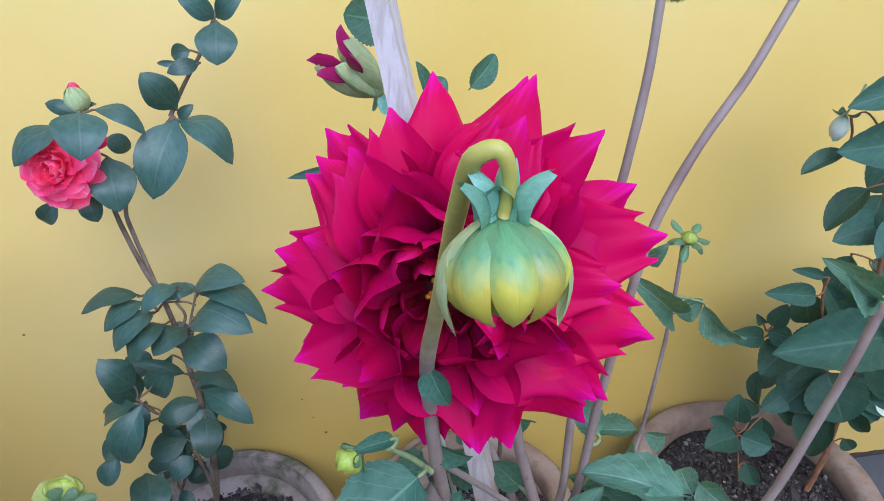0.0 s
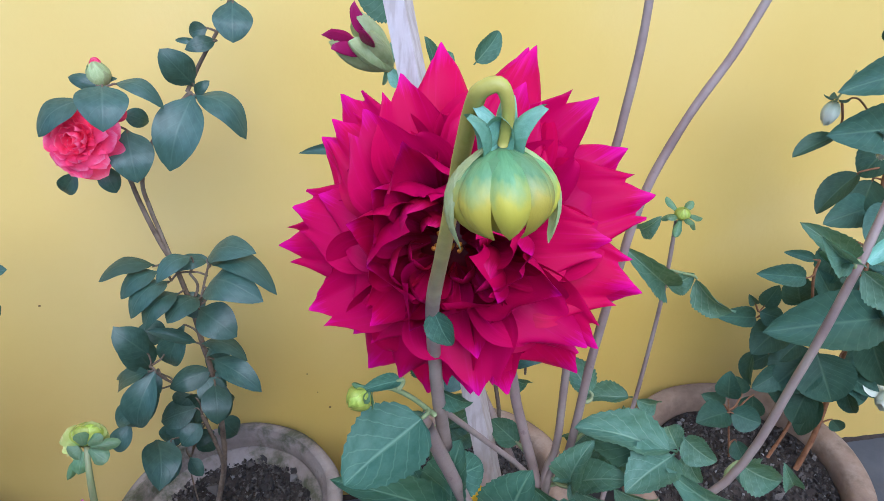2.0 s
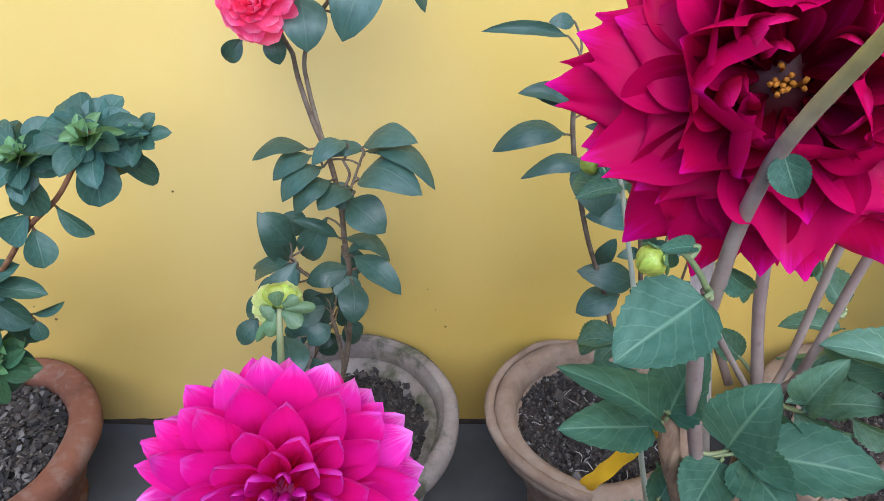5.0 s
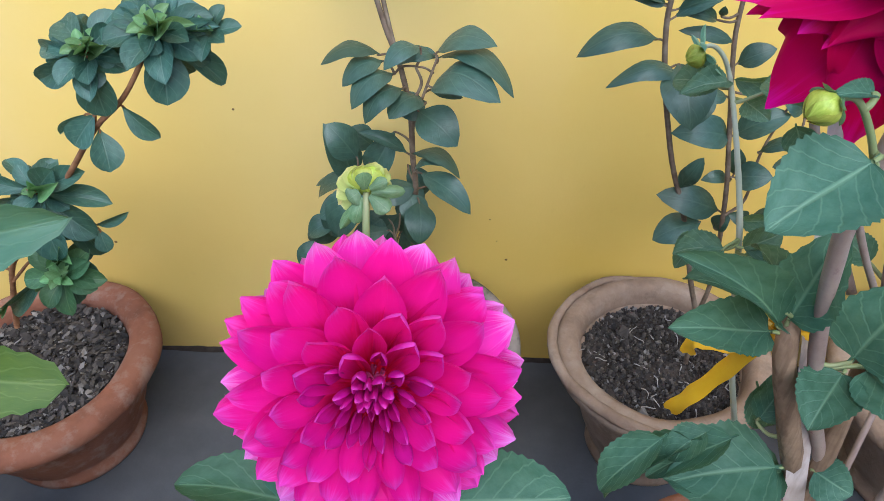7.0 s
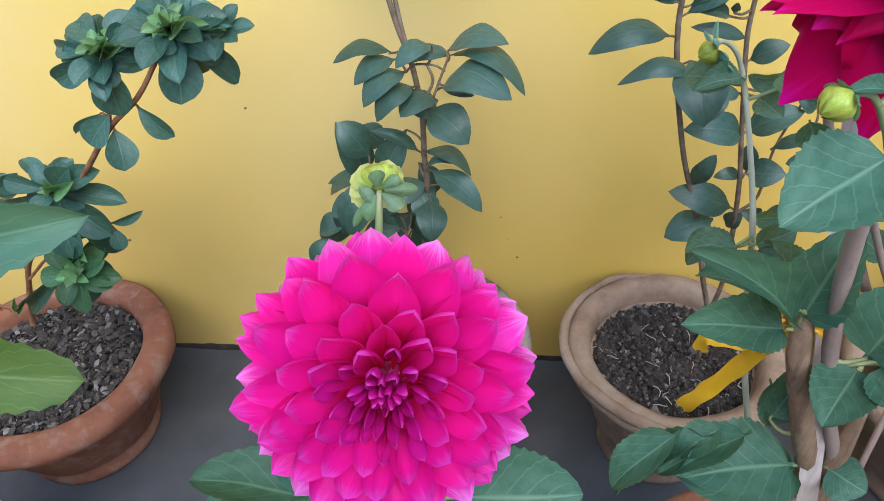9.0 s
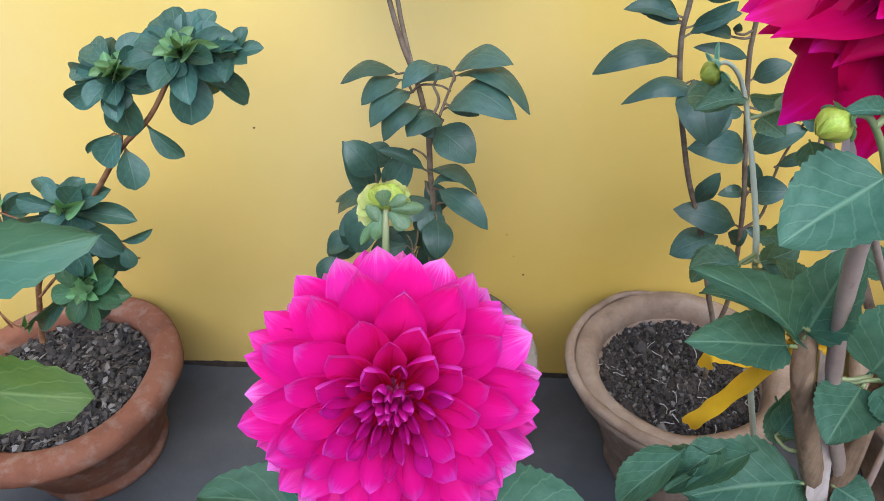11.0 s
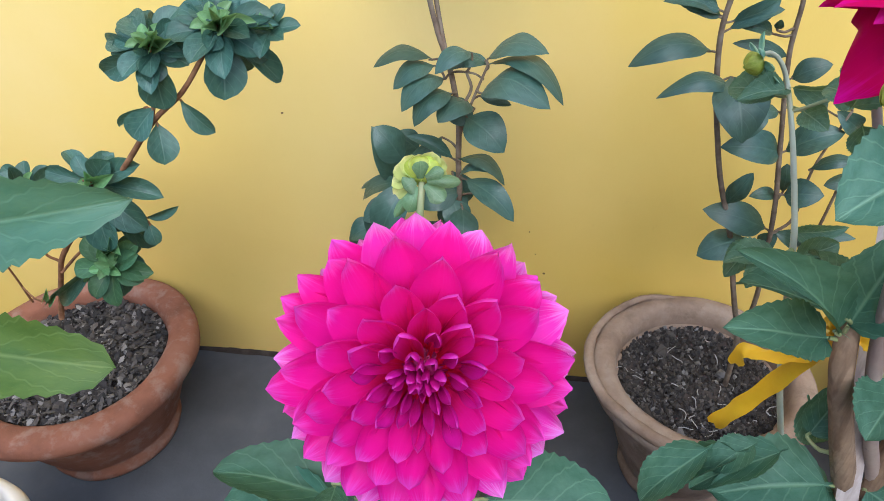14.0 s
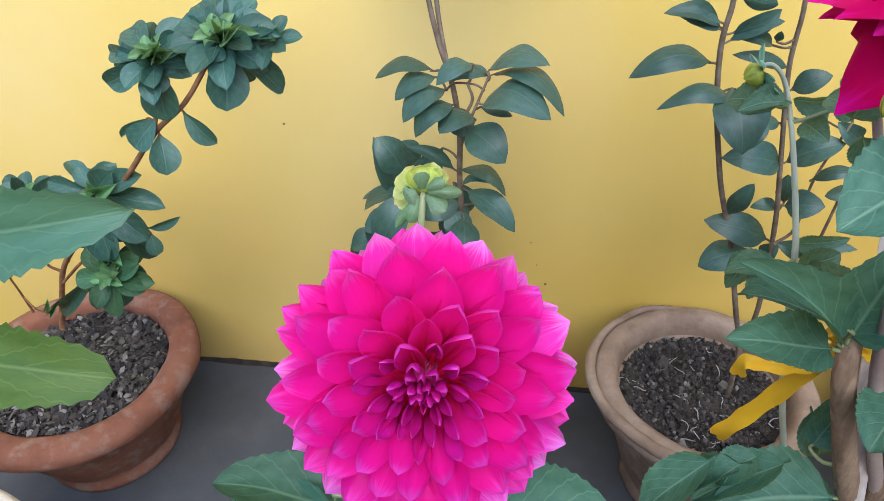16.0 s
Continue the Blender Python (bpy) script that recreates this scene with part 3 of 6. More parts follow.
def soil_bed(at, radius, height, seed, chips, label, lumps=24):
    bed = []
    rings, seg = 12, 40
    verts, faces = [(0, 0, 0.004)], []
    for k in range(1, rings + 1):
        for s in range(seg):
            a = 2 * math.pi * s / seg
            r = radius * k / rings
            z = 0.006 * noise.noise(Vector((r * math.cos(a) * 30 + seed, r * math.sin(a) * 30, 0))) + 0.003 * noise.noise(Vector((r * math.cos(a) * 90, r * math.sin(a) * 90, seed)))
            verts.append((r * math.cos(a), r * math.sin(a), z))
    for s in range(seg):
        faces.append((0, 1 + s, 1 + (s + 1) % seg))
        for k in range(rings - 1):
            a, b = 1 + k * seg + s, 1 + k * seg + (s + 1) % seg
            faces.append((a, a + seg, b + seg, b))
    # skirt that reaches down along the inside of the pot
    low = [(v[0] * 0.86, v[1] * 0.86, -0.05) for v in verts[-seg:]]
    o = len(verts)
    verts += low
    for s in range(seg):
        faces.append((o - seg + s, o + s, o + (s + 1) % seg, o - seg + (s + 1) % seg))
    faces.append(tuple(range(o, o + seg)))
    m = Matrix.Translation((at[0], at[1], height))
    ob = tagged(put(new("soil", mesh_of("soil", verts, faces, M_SOIL)), None, m), label, "soil", kind="stuff")
    part("crumbs", litter_mesh("crumbs", radius * 0.97, 4600, 0.0028, M_CLODS, False, seed), ob, m)
    part("clods", litter_mesh("clods", radius * 0.92, lumps, 0.007, M_CLODS, False, seed + 5), ob, m)
    if chips:
        part("litter", litter_mesh("litter", radius * 0.95, chips, 0.0048, M_CHIPS, True, seed + 1, 0.010), ob, m)
    return ob


def flower_pot(at, R, H, foot, mat, label, seed, rim=0.042, soil_drop=0.03, chips=0, soil_label="dark crumbly soil filling a clay flower pot", lip=0.03, lumps=24):
    pot = thing("flower_pot", (at[0], at[1], 0), label, "flower pot", "pots on the terrace")
    m = PLACE[pot]
    neck = R - 0.022
    body = [(foot - 0.02, 0.004), (foot, 0.0), (foot + 0.004, 0.006), (foot + 0.004, 0.016), (foot - 0.001, 0.022)]
    for k in range(1, 7):
        u = k / 6
        body.append((foot + (neck - foot) * u ** 0.85, 0.022 + (H - lip - 0.022) * u))
    body += [(neck - 0.014, H - lip), (neck - 0.030, H - lip - 0.02), (foot - 0.012, 0.016)]
    part("pot_body", lathe("pot_body", body, mat, 64, 0.0022, seed, True), pot, m)
    edge = [(neck - 0.004, H - lip - 0.002), (R - 0.006, H - lip + 0.001), (R - 0.001, H - lip + 0.007), (R, H - lip * 0.5), (R - 0.002, H - 0.007), (R - 0.008, H - 0.001),
            (R - 0.020, H + 0.001), (R - rim + 0.006, H - 0.001), (R - rim, H - 0.006), (R - rim - 0.003, H - 0.020), (R - rim - 0.006, H - 0.060), (R - rim - 0.001, H - 0.062), (neck - 0.012, H - lip - 0.012)]
    part("rim", lathe("rim", edge, mat, 96, 0.003, seed + 3, True), pot, m)
    soil_bed(at, R - rim - 0.0035, H - soil_drop, seed, chips, soil_label, lumps)
    return pot


L_POT, C_POT, R_POT, B_POT, W_POT = (-0.66, 0.757), (-0.141, 0.772), (0.196, 0.788), (0.577, 0.757), (-0.655, 0.43)
RED_POT, PINK_POT = (0.215, 0.42), (-0.09, 0.36)
flower_pot(L_POT, 0.168, 0.18, 0.095, M_TERRA, "orange terracotta flower pot with white salt bloom and wide rim", 1, chips=4600,
           soil_label="dry brown leaf litter over soil in a terracotta pot", soil_drop=0.022)
flower_pot(C_POT, 0.156, 0.226, 0.095, M_TERRA_GREY, "greyish weathered clay flower pot with moss inside its rim", 2, rim=0.026, soil_drop=0.046, chips=40, lumps=220)
cracked = flower_pot(R_POT, 0.138, 0.214, 0.075, M_TERRA_OLD, "pale weathered clay flower pot with a cracked double rim", 3, rim=0.031, soil_drop=0.034)
flower_pot(B_POT, 0.172, 0.206, 0.10, M_TERRA_OLD, "weathered brown clay flower pot holding a leafy bush", 4, rim=0.036)
flower_pot(W_POT, 0.125, 0.20, 0.085, M_CREAM, "cream coloured round flower pot with a smooth rim", 5, rim=0.02)
flower_pot(RED_POT, 0.15, 0.26, 0.09, M_TERRA, "terracotta flower pot holding the staked crimson dahlia", 6)
flower_pot(PINK_POT, 0.14, 0.26, 0.09, M_TERRA, "terracotta flower pot holding the pink dahlia", 7)


def root_bits(at, radius, height, count, seed):
    """Thin pale root ends lying on the soil."""
    rnd = random.Random(seed)
    for _ in range(count):
        r, a = radius * math.sqrt(rnd.random()), rnd.random() * 6.28
        p = Vector((at[0] + r * math.cos(a), at[1] + r * math.sin(a), height + 0.006))
        turn, bits = rnd.random() * 6.28, [p]
        for k in range(3):
            turn += rnd.uniform(-0.9, 0.9)
            bits.append(bits[-1] + Vector((math.cos(turn), math.sin(turn), rnd.uniform(-0.25, 0.25))) * rnd.uniform(0.003, 0.009))
        me, m = tube_mesh("root_bit", bits, 0.0009, 0.0005, M_ROOT, 5, 2)
        tagged(put(new("root_bit", me), None, m), "thin pale dry root end lying on dark soil", "root", "root bits on the soil")


root_bits(R_POT, 0.09, 0.180, 26, 8)


def crack_ridge():
    """The loosened outer lip that runs round one side of the cracked rim."""
    pts = []
    for k in range(15):
        u = k / 14
        a = radians(95 + 165 * u)
        r = 0.1400 - 0.004 * math.sin(u * 9) - 0.006 * u - 0.012 * max(0.0, 1 - u / 0.15)
        pts.append((r * math.cos(a), r * math.sin(a), 0.2145 - 0.006 * max(0.0, 1 - u / 0.15) - 0.016 * max(0, u - 0.55) + 0.003 * noise.noise(Vector((u * 7, 0, 3)))))
    me, m = tube_mesh("rim_edge", pts, 0.004, 0.0085, M_TERRA_OLD, 10, 3, 0.30)
    return me, Matrix.Translation((R_POT[0], R_POT[1], 0)) @ m


part("rim_edge", *[crack_ridge()[0]], cracked, crack_ridge()[1], "loosened cracked lip of clay")


# ---------------------------------------------------------------- flowers
def axis_frame(centre, axis, spin=0.0):
    """A frame at centre whose z runs along axis."""
    z = Vector(axis).normalized()
    x = Vector((1, 0, 0.05))
    x = (x - z * x.dot(z)).normalized()
    y = z.cross(x)
    return Matrix.Translation(centre) @ Matrix((x, y, z)).transposed().to_4x4() @ Matrix.Rotation(radians(spin), 4, "Z")


def petal_pose(f, phi, base, tip, width, twist=0.0, thick=1.0):
    """A petal in the flower frame f at the angle phi: base and tip are (radius, height); its inner face looks along the axis."""
    rad = Vector((math.cos(phi), math.sin(phi), 0))
    b = rad * base[0] + Vector((0, 0, base[1]))
    t = rad * tip[0] + Vector((0, 0, tip[1]))
    d = t - b
    length = d.length
    d.normalize()
    side = Vector((math.sin(phi), -math.cos(phi), 0))
    n = side.cross(d)
    m = Matrix((side, d, n)).transposed().to_4x4()
    return f @ Matrix.Translation(b) @ m @ Matrix.Rotation(twist, 4, "Y") @ Matrix.Diagonal((width, length, length * thick, 1))


def petal_outline(v, point):
    return max(0.006, 0.5 * min(1.0, 0.45 + 1.0 * v) * (1 - v ** point) ** 0.55)


def core_mesh(name, r, h, mat):
    prof = [(0.0005, -h), (r * 0.35, -h * 0.95), (r * 0.8, -h * 0.55), (r, -h * 0.35), (r * 0.8, -h * 0.24), (r * 0.35, -h * 0.16), (0.0005, -h * 0.14)]
    me = lathe(name, prof, mat, 18, 0.0, 1)
    layer = me.uv_layers.new(name="UVMap")
    for loop in me.loops:
        layer.data[loop.index].uv = (0.3, 0.08)
    return me


def scoop_petal(name, mat, arc, bend, curl, seed, aspect=0.5, tip=1.0, swell=0.52, across=14, along=16):
    """A concave petal with a fine central crease and lengthwise ribs, drawn out to a point: arc is half its angle of roll."""
    verts, uvs, faces = [], [], []
    for i in range(along + 1):
        v = (i / along) ** 0.9
        w = max(0.0, (v - swell) / (1 - swell))
        h = (0.40 + 0.60 * math.sin(math.pi / 2 * min(1.0, v / swell))) * math.cos(math.pi / 2 * min(1.0, w)) ** tip + 0.006
        a = arc * (1.0 - 0.25 * v)
        for j in range(across + 1):
            s = 2 * j / across - 1
            r = 0.5 / a
            z = aspect * h * r * (1 - math.cos(a * s)) + bend * 4 * v * (1 - v) + curl * v ** 3
            z += 0.020 * v * math.sin(2.4 * s + seed * 1.3) - 0.016 * h * math.exp(-(s / 0.16) ** 2) + 0.004 * h * math.cos(s * 15)
            z += 0.022 * noise.noise(Vector((s * 1.5 + seed * 9, v * 2.6, seed)))
            verts.append((h * r * math.sin(a * s), v, z))
            uvs.append((0.5 + 0.5 * s, v))
    w = across + 1
    for i in range(along):
        for j in range(across):
            faces.append((i * w + j, i * w + j + 1, (i + 1) * w + j + 1, (i + 1) * w + j))
    return mesh_of(name, verts, faces, mat, uvs)


def pink_dahlia_head(plant, centre, axis, R):
    f = axis_frame(centre, axis, 8)
    rnd = random.Random(4)
    head = part("flower_head", core_mesh("flower_head", R * 0.20, R * 0.34, M_PINK_CORE), plant, f @ Matrix.Translation((0, 0, 0.14 * R)), "vivid magenta pink dahlia flower with layered petals")
    outer = [scoop_petal("pink_petal", (M_PINK_PALE, M_PINK, M_PINK_PALE)[k % 3], 0.70, -0.03, -0.04 + 0.03 * (k % 3), 40 + k, 0.58, 0.64 + 0.06 * (k % 3), 0.56) for k in range(6)]
    mid = [scoop_petal("pink_petal", M_PINK, 1.00, -0.06, 0.05, 50 + k, 0.62, 0.60, 0.58) for k in range(5)]
    inner = [scoop_petal("pink_petal", M_PINK, 1.55, -0.08, 0.10, 60 + k, 0.62, 0.46, 0.64) for k in range(5)]
    tiny = [scoop_petal("pink_core_petal", M_PINK_CORE, 2.2, -0.05, 0.08, 70 + k, 0.7, 0.60, 0.60, 10, 10) for k in range(4)]
    total = 132
    steps = (0.0, 0.10, 0.22, 0.34, 0.45, 0.55, 0.64, 0.72, 0.80, 0.88, 0.95, 1.0)
    polar = (112, 104, 91, 77, 63, 50, 39, 29, 20, 14, 8, 2)
    wide = (0.43, 0.43, 0.43, 0.42, 0.39, 0.36, 0.31, 0.25, 0.17, 0.12, 0.09, 0.07)
    height = (0.50, 0.50, 0.50, 0.50, 0.50, 0.50, 0.50, 0.50, 0.47, 0.42, 0.38, 0.36)
    for k in range(total):
        u = k / (total - 1)
        kinds = outer if u < 0.36 else mid if u < 0.54 else inner if u < 0.74 else tiny
        phi = k * 2.39996 + rnd.uniform(-0.07, 0.07)
        th, w, hz = (float(np.interp(u, steps, c)) for c in (polar, wide, height))
        th = radians(th + rnd.uniform(-2.5, 2.5))
        q = rnd.uniform(0.95, 1.04)
        foot = (0.03 + 0.14 * math.sin(th), -0.13 + 0.20 * math.cos(th)) if u < 0.74 else (0.62 * math.sin(th), hz * math.cos(th) - 0.24)
        part("petal", kinds[rnd.randrange(len(kinds))], head,
             petal_pose(f, phi, (foot[0] * R, foot[1] * R), (q * math.sin(th) * R, q * hz * math.cos(th) * R), w * R * rnd.uniform(0.90, 1.08), rnd.uniform(-0.22, 0.22)))
    return head


def ragged_petal(name, mat, seed, points, cup, bend, curl, ruffle=1.0, crease=0.02):
    """A broad satiny petal, waved across, whose end breaks into one long sharp point and a few lesser ones."""
    rnd = random.Random(seed)
    across, along = 28, 18
    main = rnd.uniform(-0.18, 0.18)
    tips = [(main, 1.0, 0.80)]
    for k in range(points - 1):
        side = (-1, 1)[(k + seed) % 2]
        tips.append((main + side * rnd.uniform(0.48, 0.68), rnd.uniform(0.88, 0.97), 0.34))
    ph = [rnd.random() * 6.28 for _ in range(4)]
    verts, uvs, faces = [], [], []
    for i in range(along + 1):
        v = i / along
        h = 0.5 * (0.26 + 0.74 * math.sin(math.pi * 0.5 * min(1.0, v / 0.58))) * (1 - 0.32 * max(0.0, (v - 0.58) / 0.42) ** 1.4)
        for j in range(across + 1):
            s = 2 * j / across - 1
            end = 0.58 + 0.20 * (1 - abs(s) ** 2.6)
            for p, top, spread in tips:
                d = min(1.0, abs(s - p) / spread)
                end = max(end, 0.70 + (top - 0.70) * (0.84 * (1 - d ** 1.5) + 0.16 * max(0.0, 1 - d / 0.24)))
            y = v * (1 - v ** 2 * (1 - end))
            z = cup * s * s * h * (1.2 - 0.5 * v) + bend * 4 * v * (1 - v) + curl * v ** 3
            z -= crease * math.exp(-((s - main * v) / 0.14) ** 2)
            z += ruffle * v * (0.040 * math.sin(2.6 * s + ph[0]) + 0.020 * v * math.sin(5.5 * s + ph[1]) + 0.007 * math.sin(13 * s + ph[2]))
            z += ruffle * 0.05 * v * noise.noise(Vector((s * 1.1, v * 1.4, seed * 3.3)))
            x = s * h + 0.05 * v * v * math.sin(ph[3])
            verts.append((x, y, z))
            uvs.append((0.5 + 0.5 * s, y))
    w = across + 1
    for i in range(along):
        for j in range(across):
            faces.append((i * w + j, i * w + j + 1, (i + 1) * w + j + 1, (i + 1) * w + j))
    return mesh_of(name, verts, faces, mat, uvs)


def crimson_dahlia_head(plant, centre, axis, R):
    f = axis_frame(centre, axis, 4)
    rnd = random.Random(11)
    # core wears the red darkened for the shade of the flower's hollow
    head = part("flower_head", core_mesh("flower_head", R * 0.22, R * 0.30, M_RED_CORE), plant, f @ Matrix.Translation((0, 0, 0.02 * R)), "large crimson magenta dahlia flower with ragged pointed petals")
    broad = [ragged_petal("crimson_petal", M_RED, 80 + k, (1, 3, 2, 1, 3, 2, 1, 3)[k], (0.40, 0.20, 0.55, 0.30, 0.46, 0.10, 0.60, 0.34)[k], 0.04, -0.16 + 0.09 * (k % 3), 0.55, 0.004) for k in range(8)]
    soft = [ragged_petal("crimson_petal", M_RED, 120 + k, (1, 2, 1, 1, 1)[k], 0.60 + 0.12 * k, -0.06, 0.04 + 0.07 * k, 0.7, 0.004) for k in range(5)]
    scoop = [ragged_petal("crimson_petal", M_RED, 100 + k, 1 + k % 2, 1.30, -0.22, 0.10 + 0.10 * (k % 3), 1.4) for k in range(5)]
    roll = [scoop_petal("shaded_crimson_petal", M_RED_CORE, 1.7 + 0.25 * k, -0.16, 0.26, 95 + k, 0.95, 0.45, 0.6) for k in range(4)]
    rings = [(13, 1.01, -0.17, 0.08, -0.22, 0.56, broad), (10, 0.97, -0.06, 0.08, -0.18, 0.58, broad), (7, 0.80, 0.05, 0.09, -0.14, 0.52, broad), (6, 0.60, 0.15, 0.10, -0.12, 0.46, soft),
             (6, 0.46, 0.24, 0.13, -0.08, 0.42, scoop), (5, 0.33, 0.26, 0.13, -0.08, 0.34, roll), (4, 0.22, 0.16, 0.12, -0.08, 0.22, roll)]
    for n, (count, reach, rise, br, bh, w, kinds) in enumerate(rings):
        for k in range(count):
            phi = 2 * math.pi * (k + 0.5 * (n % 2) + rnd.uniform(-0.22, 0.22)) / count
            low = max(0.0, -math.sin(phi)) * (n < 4)
            q = rnd.uniform(0.90, 1.05) * (1 + 0.05 * math.cos(phi))
            part("petal", kinds[rnd.randrange(len(kinds))], head,
                 petal_pose(f, phi, (br * R, bh * R), (reach * R * q, (rise - 0.06 * low + rnd.uniform(-0.03, 0.03)) * R), w * R * rnd.uniform(0.86, 1.12), rnd.uniform(-0.20, 0.20)))
    for j in range(14):
        a, r = rnd.random() * 6.28, R * 0.055 * math.sqrt(rnd.random())
        p = Vector((r * math.cos(a), r * math.sin(a), -R * 0.03))
        q = p + Vector((rnd.uniform(-1, 1), rnd.uniform(-1, 1), 3.0)) * R * 0.034
        me, m = tube_mesh("stamen", [p, (p + q) / 2 + Vector((0.001, 0, 0)), q], 0.0006, 0.0012, M_STAMEN, 6, 2)
        part("stamen", me, head, f @ m, "golden yellow stamen")
    return head


def scaled_bud(plant, name, centre, axis, r, length, mat, count=9, open_=0.0, label="", turns=2, swell=0.07, blunt=0.75):
    """A closed bud of overlapping scales round a core; centre is its neck, axis runs to its tip."""
    f = axis_frame(centre, axis)
    rnd = random.Random(int(abs(centre[0]) * 1000))
    prof = [(0.0005, 0.0)] + [(r * 0.95 * math.sin(math.pi * (0.10 + 0.88 * k / 9)) ** 0.75, length * 0.98 * k / 9) for k in range(1, 9)] + [(0.0005, length * 0.97)]
    me = lathe(name, prof, mat, 20, 0.0)
    layer = me.uv_layers.new(name="UVMap")
    for loop in me.loops:
        layer.data[loop.index].uv = (0.3, min(1.0, max(0.0, me.vertices[loop.vertex_index].co.z / length)))
    bud = part(name, me, plant, f, label)
    for ring in range(turns):
        for j in range(count):
            phi = 2 * math.pi * (j + 0.5 * ring) / count + rnd.uniform(-0.06, 0.06)
            verts, uvs, faces = [], [], []
            na, nl = 6, 10
            rr = r * (1.03 + 0.035 * ring)
            for i in range(nl + 1):
                v = i / nl
                zz = length * (0.02 + (0.97 - 0.08 * ring + open_ * 0.05) * v)
                rad = rr * math.sin(math.pi * ((0.10 if blunt > 0.6 else 0.025) + (0.86 if blunt > 0.6 else 0.925) * v * (1 - 0.5 * open_))) ** blunt
                half = 3.4 / count * (math.sin(math.pi * min(1, 0.16 + 0.84 * v)) ** (0.6 if blunt > 0.6 else 0.38) + 0.02)
                for k in range(na + 1):
                    s = 2 * k / na - 1
                    a = phi + half * s
                    bulge = 1 + swell * (1 - s * s)
                    verts.append((rad * bulge * math.cos(a), rad * bulge * math.sin(a), zz))
                    uvs.append((0.5 + 0.5 * s, v))
            for i in range(nl):
                for k in range(na):
                    q = i * (na + 1) + k
                    faces.append((q, q + 1, q + na + 2, q + na + 1))
            part("bud_scale", mesh_of("bud_scale", verts, faces, mat, uvs), bud, f)
    return bud


def bracts(bud, f_centre, axis, specs, blades=None):
    """Leafy bracts round a bud's neck: (angle, base radius, base height, tip radius, tip height, width)."""
    f = axis_frame(f_centre, axis)
    for k, (a, br, bh, tr, th, w) in enumerate(specs):
        part("bract", (blades or BRACT_BLADES)[k % len(blades or BRACT_BLADES)], bud, petal_pose(f, radians(a), (br, bh), (tr, th), w))


# ---------------------------------------------------------------- azalea in the terracotta pot
def rosette(centre, axis, R, outer, young, seed, blades=None):
    """A whorl of leaves round a shoot tip, with pale young leaves standing in its middle."""
    f = axis_frame(centre, axis)
    rnd = random.Random(seed)
    for k in range(outer):
        a = k * 2.4 + rnd.uniform(-0.2, 0.2)
        q = 1.12 - 0.32 * k / outer
        part("leaf", (blades or AZALEA_BLADES)[k % 3], PLANT, petal_pose(f, a, (0.002, -0.004), (R * q, rnd.uniform(-0.012, 0.004) + 0.012 * k / outer), R * 0.54))
    for k in range(young):
        a = k * 2.4 + 1.0
        q = 0.52 - 0.30 * k / young
        part("leaf", YOUNG_BLADES[k % 2], PLANT, petal_pose(f, a, (0.001, 0.0), (R * q, 0.006 + 0.010 * k / young), R * 0.25))


PLANT = thing("azalea_bush", (-0.72, 0.82, 0.155), "azalea shrub with dark green leaf rosettes and pale young tips", "shrub", "plants along the wall")
azalea_leaf((-0.363, 0.700, 0.661), (-0.411, 0.720, 0.656), 0.016, -15)
azalea_leaf((-0.364, 0.700, 0.658), (-0.412, 0.700, 0.634), 0.023, -15)
azalea_leaf((-0.360, 0.700, 0.664), (-0.390, 0.730, 0.678), 0.026, -15)
azalea_leaf((-0.356, 0.700, 0.664), (-0.363, 0.730, 0.677), 0.017, 20)
azalea_leaf((-0.355, 0.700, 0.664), (-0.342, 0.720, 0.675), 0.019, 20)
azalea_leaf((-0.359, 0.700, 0.657), (-0.354, 0.680, 0.636), 0.024, -15)
azalea_leaf((-0.355, 0.700, 0.660), (-0.331, 0.700, 0.655), 0.019, 20)
azalea_leaf((-0.359, 0.700, 0.654), (-0.358, 0.690, 0.605), 0.032, 20)
azalea_leaf_young((-0.360, 0.700, 0.662), (-0.357, 0.680, 0.677), 0.008, -15)
azalea_leaf_young((-0.357, 0.700, 0.663), (-0.329, 0.670, 0.687), 0.009, -15)
azalea_leaf_young((-0.355, 0.700, 0.662), (-0.324, 0.680, 0.676), 0.011, 20)
azalea_leaf_young((-0.358, 0.700, 0.662), (-0.339, 0.670, 0.685), 0.009, 20)
azalea_leaf((-0.360, 0.700, 0.660), (-0.361, 0.680, 0.665), 0.012, -15)
azalea_leaf((-0.296, 0.700, 0.680), (-0.331, 0.720, 0.679), 0.023, -15)
azalea_leaf((-0.294, 0.700, 0.682), (-0.315, 0.720, 0.694), 0.024, -15)
azalea_leaf((-0.291, 0.700, 0.682), (-0.283, 0.720, 0.690), 0.020, -15)
azalea_leaf((-0.295, 0.700, 0.677), (-0.296, 0.680, 0.667), 0.019, -15)
azalea_leaf((-0.290, 0.700, 0.678), (-0.258, 0.680, 0.679), 0.019, -15)
azalea_leaf((-0.288, 0.700, 0.676), (-0.258, 0.710, 0.647), 0.027, -15)
azalea_leaf((-0.288, 0.700, 0.674), (-0.256, 0.720, 0.621), 0.022, -15)
azalea_leaf((-0.294, 0.700, 0.672), (-0.292, 0.680, 0.622), 0.037, -15)
azalea_leaf((-0.286, 0.700, 0.678), (-0.246, 0.720, 0.662), 0.015, -15)
azalea_leaf((-0.286, 0.700, 0.680), (-0.243, 0.710, 0.677), 0.010, -15)
azalea_leaf((-0.296, 0.700, 0.677), (-0.327, 0.710, 0.656), 0.025, 20)
azalea_leaf_young((-0.293, 0.700, 0.681), (-0.281, 0.670, 0.706), 0.009, -15)
azalea_leaf_young((-0.291, 0.700, 0.681), (-0.259, 0.670, 0.701), 0.012, 20)
